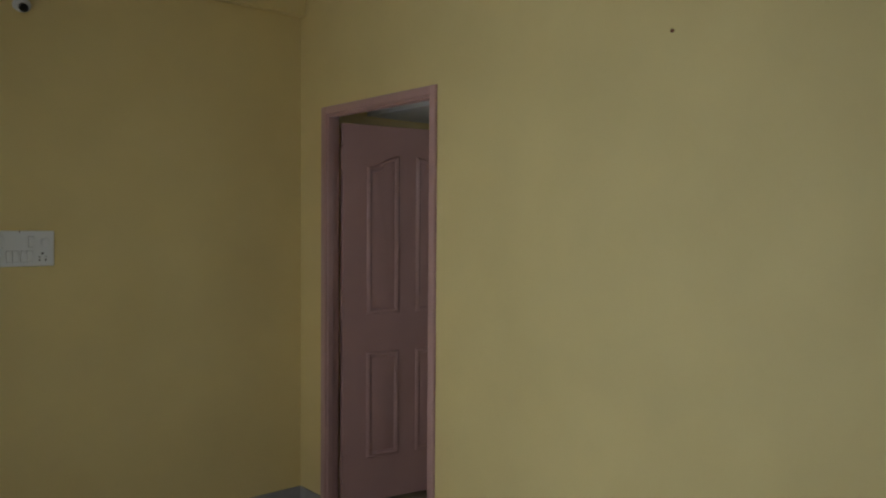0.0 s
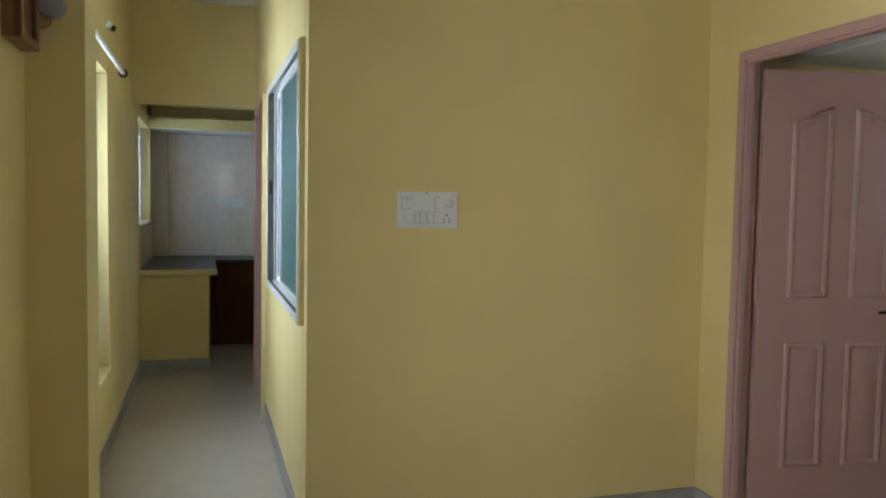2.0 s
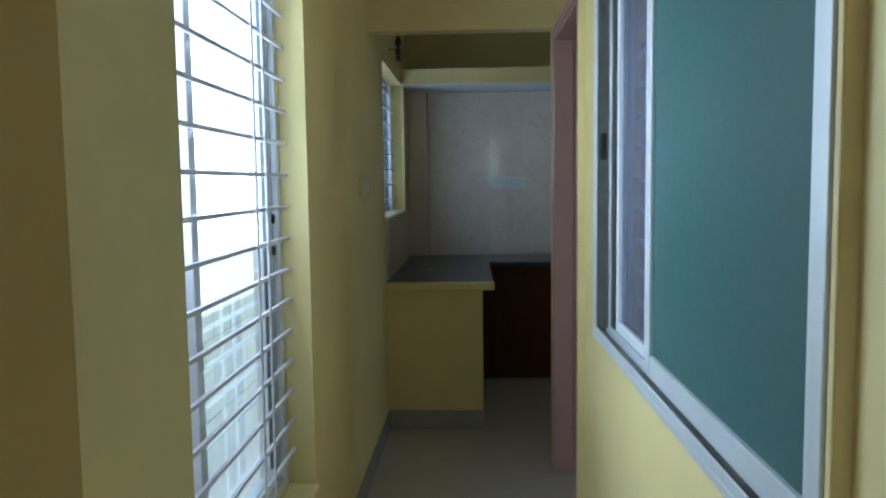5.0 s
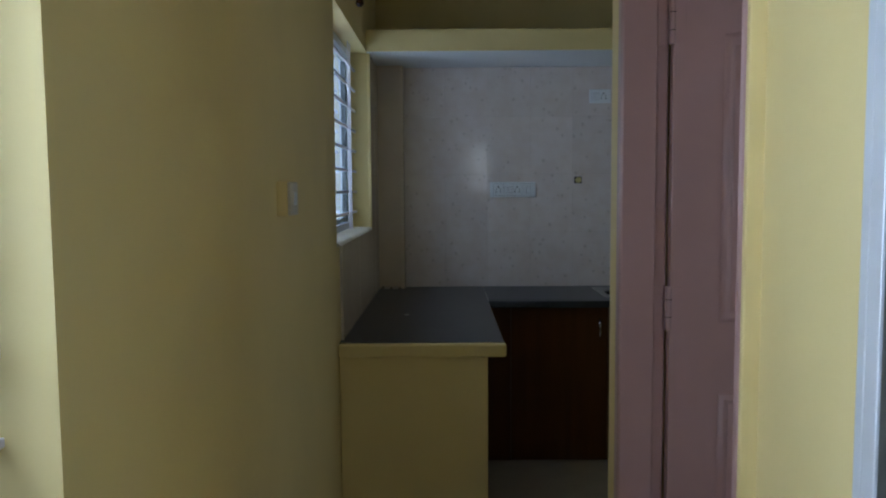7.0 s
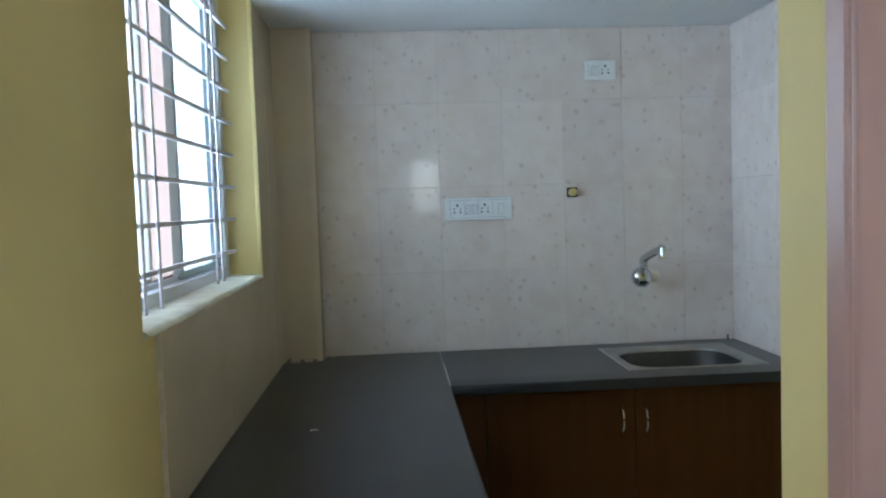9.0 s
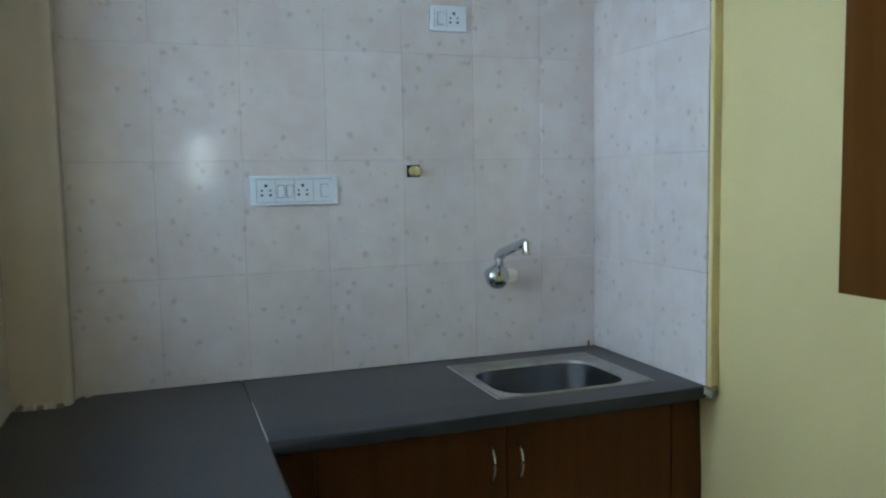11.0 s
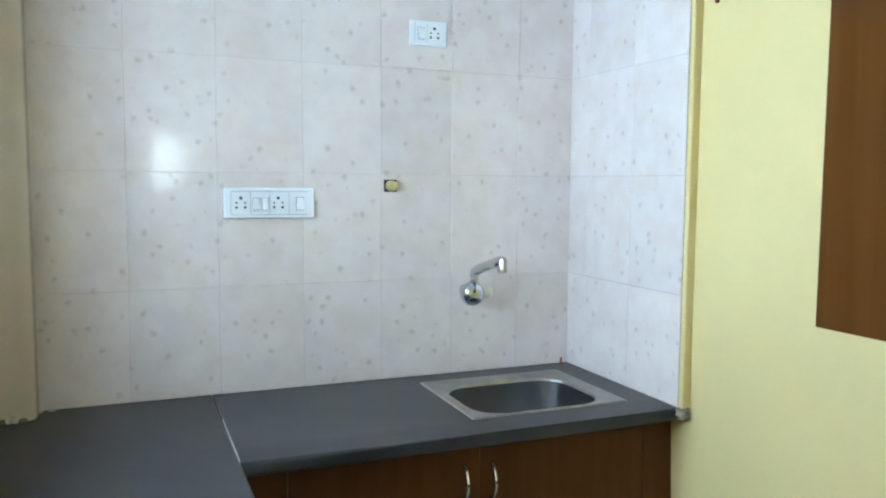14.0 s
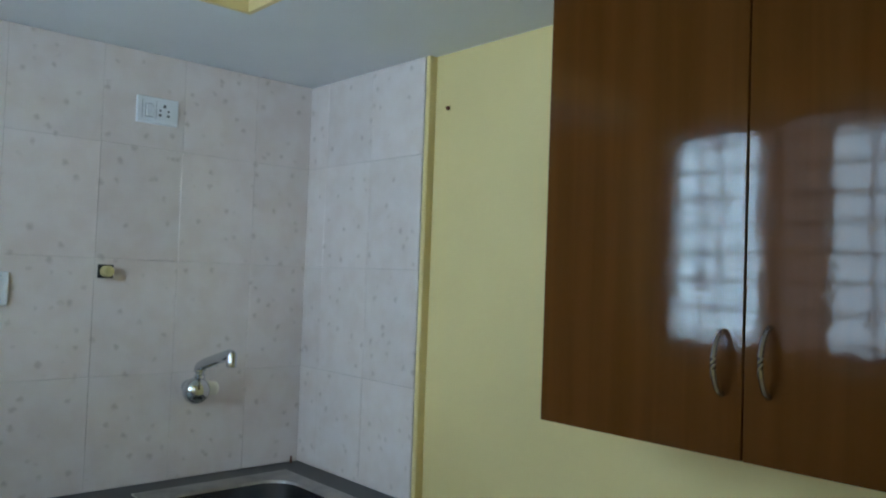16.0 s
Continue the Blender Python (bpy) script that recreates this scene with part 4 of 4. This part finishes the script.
def curtain_rod(name, y0, y1, z, material, label):
    o = empty(name, label, "curtain rod", (XL, y1, z))
    L = y0 - y1
    part("rod", rod((0.075, L, 0), (0.075, 0.02, 0), 0.0125, 16), material, o, smooth=True)
    part("finial", add_lathe(bmesh.new(), Matrix.Translation((0.075, 0.02, 0)) @ Matrix.Rotation(radians(-90), 4, "X"), ((0.014, 0), (0.022, 0.006), (0.027, 0.02), (0.022, 0.035), (0.008, 0.04))), BROWNKNOB, o, "dark brown end knob", smooth=True)
    for dy in (-0.04, L + 0.06):
        b = part("bracket", rod((0.0, dy, 0), (0.07, dy, 0), 0.006, 10), BRASS, o, "brass bracket")
        part("rose", add_lathe(bmesh.new(), Matrix.Translation((0, dy, 0)) @ Matrix.Rotation(radians(90), 4, "Y"), ((0.022, 0), (0.020, 0.006), (0.008, 0.010))), BRASS, b, smooth=True)
    return o


curtain_rod("curtain_rod", 5.33, 6.66, 2.15, PLASTIC, "white curtain rod with brown end knobs above the window")
cb = empty("curtain_bracket", "dark double curtain bracket beside the kitchen window head", "bracket", (XL, 8.95, 2.14))
part("arm", rod((0, 0, 0.07), (0.06, 0, 0.07), 0.006, 10), BRASS, cb)
part("knob", add_lathe(bmesh.new(), Matrix.Translation((0.06, 0, 0)), ((0.008, 0), (0.018, 0.012), (0.012, 0.03), (0.020, 0.055), (0.011, 0.08), (0.021, 0.11), (0.012, 0.135), (0.006, 0.15)), 14), BROWNKNOB, cb, "turned dark knob", smooth=True)

# ---- small marks ----
for n, a, b in (("wall_nail", (XK, 9.600, 1.946), (XK - 0.007, 9.600, 1.946)), ("wall_nail", (XD, 2.729, 2.135), (XD - 0.006, 2.729, 2.135))):
    tagged(ob_from(n, add_rod(bmesh.new(), a, b, 0.006, 8), RUST), "small rusty nail head in the yellow wall", "nail")
bm = bmesh.new()
r = random.Random(4)
ring = [bm.verts.new((0.013 * math.cos(a) * r.uniform(0.4, 1.2), 0.008 * math.sin(a) * r.uniform(0.5, 1.2), r.uniform(0.001, 0.009))) for a in [i * math.pi / 5 for i in range(10)]]
mid = bm.verts.new((0, 0, 0.008))
for i in range(10):
    bm.faces.new((ring[i], ring[(i + 1) % 10], mid))
o = tagged(ob_from("paper_scrap", bm, PAPER), "scrap of crumpled white paper on the counter", "scrap")
o.location = (-0.208, 9.235, CT)
tagged(ob_from("corner_bolt", add_rod(bmesh.new(), (1.332, 10.245, CT), (1.332, 10.245, CT + 0.022), 0.0035, 8), RUST), "rusty bolt stub in the counter corner", "bolt")

# ---- outside ----
ow = empty("block_wall", "low concrete block wall outside the hall window, coloured pale blue for haze", "wall", (0, 0, 0), kind="structure")
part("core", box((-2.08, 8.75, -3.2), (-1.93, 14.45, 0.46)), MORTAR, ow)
blk = None
for row in range(6):
    for i in range(13):
        y = 8.75 + i * 0.41 + (0.2 if row % 2 else 0.0)
        if blk is None:
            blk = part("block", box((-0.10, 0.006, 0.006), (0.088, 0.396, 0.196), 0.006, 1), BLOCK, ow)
            o = blk
        else:
            o = new("block", blk.data)
            o.parent = ow
        o.location = (-2.0, y, 0.46 - 0.2 * (row + 1) + 0.0)

# Self-lit panel, added to stand in for the overexposed outdoors
HAZE = bpy.data.materials.new("glowing_distance")
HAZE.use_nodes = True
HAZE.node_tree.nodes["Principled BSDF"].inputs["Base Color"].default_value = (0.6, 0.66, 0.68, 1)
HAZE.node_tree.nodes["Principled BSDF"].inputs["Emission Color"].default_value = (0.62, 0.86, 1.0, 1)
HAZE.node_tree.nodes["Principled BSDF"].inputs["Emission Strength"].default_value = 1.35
tagged(ob_from("backdrop", box((-9.2, 2, -6), (-9.0, 60, 14)), HAZE), "glowing panel standing in for the bright distance outside the windows", "backdrop", kind="structure")

# ---- wall tiles ----
GAP = 0.0007
HZ = (0.8505, 1.166, 1.496, 1.822, LOFT - 0.001)


def tiling(name, axis, plane, out, cuts, zs, face=None):
    """A tiled face: a grout bed and one object for each tile. axis: 0 runs along x, 1 along y; out: the way that the face looks."""
    t = empty(name, "cream glazed wall tiles with small brown buds", "wall tiles", (0, 0, 0), kind="structure")
    def span(a0, a1, z0, z1, d0, d1, bevel):
        d = sorted((plane + out * d0, plane + out * d1))
        lo, hi = ((a0, d[0], z0), (a1, d[1], z1)) if axis == 0 else ((d[0], a0, z0), (d[1], a1, z1))
        return lo, hi
    for i, (a0, a1) in enumerate(zip(cuts, cuts[1:])):
        for j, (z0, z1) in enumerate(zip(zs, zs[1:])):
            part("grout", box(*span(a0, a1, z0, z1, 0.0005, 0.0090, 0)), GROUT, t)
            tilt = random.Random(i * 31 + j * 7 + int(plane * 100)).uniform(0.0, 0.0005)
            part("tile", box(*span(a0 + GAP / 2, a1 - GAP / 2, z0 + GAP / 2, z1 - GAP / 2, 0.0006, 0.0108 + tilt, 0), 0.0012, 1), face or TILE, t)
    return t


tiling("tiles_back", 0, YK1, -1, (-0.275, -0.044, 0.198, 0.444, 0.686, 0.922, 1.161, 1.363), HZ)
tiling("tiles_right", 1, 1.374, -1, (9.672, 9.914, 10.155, YK1), HZ)
tiling("tiles_left_low", 1, XL, 1, (8.685, 9.24, 9.79), (0.8505, 1.208), CREAMWALL)
tagged(ob_from("trim_window_edge", box((XL, 9.7795, KW[2]), (XL + 0.0125, 9.7905, LOFT), 0.003), YELLOW), "yellow painted plaster edge beside the window", "trim", kind="structure")
tiling("tiles_left_end", 1, XL, 1, (9.791, 9.98, 10.175), HZ, CREAMWALL)
col = empty("tiles_column", "cream boxed-in pipe column in the kitchen corner", "column", (0, 0, 0), kind="structure")
tagged(ob_from("tile_bed", box((1.374, 9.672, CT), (XK + 0.004, YK1, LOFT)), GROUT), "cement bed behind the wall tiles", "wall", kind="structure")
bm = box((XL, 10.175, CT), (-0.2745, YK1, LOFT))
corner = [e for e in bm.edges if all(v.co.x > -0.28 and v.co.y < 10.18 for v in e.verts)]
bmesh.ops.bevel(bm, geom=corner, offset=0.026, segments=6, affect="EDGES", profile=0.5)
part("casing", bm, CREAMWALL, col, smooth=True)
rnd = random.Random(11)
for k in range(9):
    x, y = (-0.40 + 0.016 * k, 10.172) if k < 7 else (-0.274 + 0.03 * (k - 7), 10.250)
    bm = bmesh.new()
    bmesh.ops.create_icosphere(bm, subdivisions=2, radius=1.0)
    sx, sy, sz = rnd.uniform(0.008, 0.014), rnd.uniform(0.006, 0.011), rnd.uniform(0.006, 0.016)
    for v in bm.verts:
        f = 1 + 0.5 * noise.noise(v.co * 2.1 + Vector((k, 0, 0)))
        v.co = Vector((x + v.co.x * sx * f, y + v.co.y * sy * f, CT + 0.002 + v.co.z * sz * f))
    part("mortar_crumb", bm, GROUT if k % 3 else ROUGHMORTAR, col, smooth=True)
tagged(ob_from("trim_tile_edge", box((1.364, 9.654, CT), (XK + 0.004, 9.671, LOFT), 0.005), YELLOW), "yellow painted ridge beside the tiles", "trim", kind="structure")
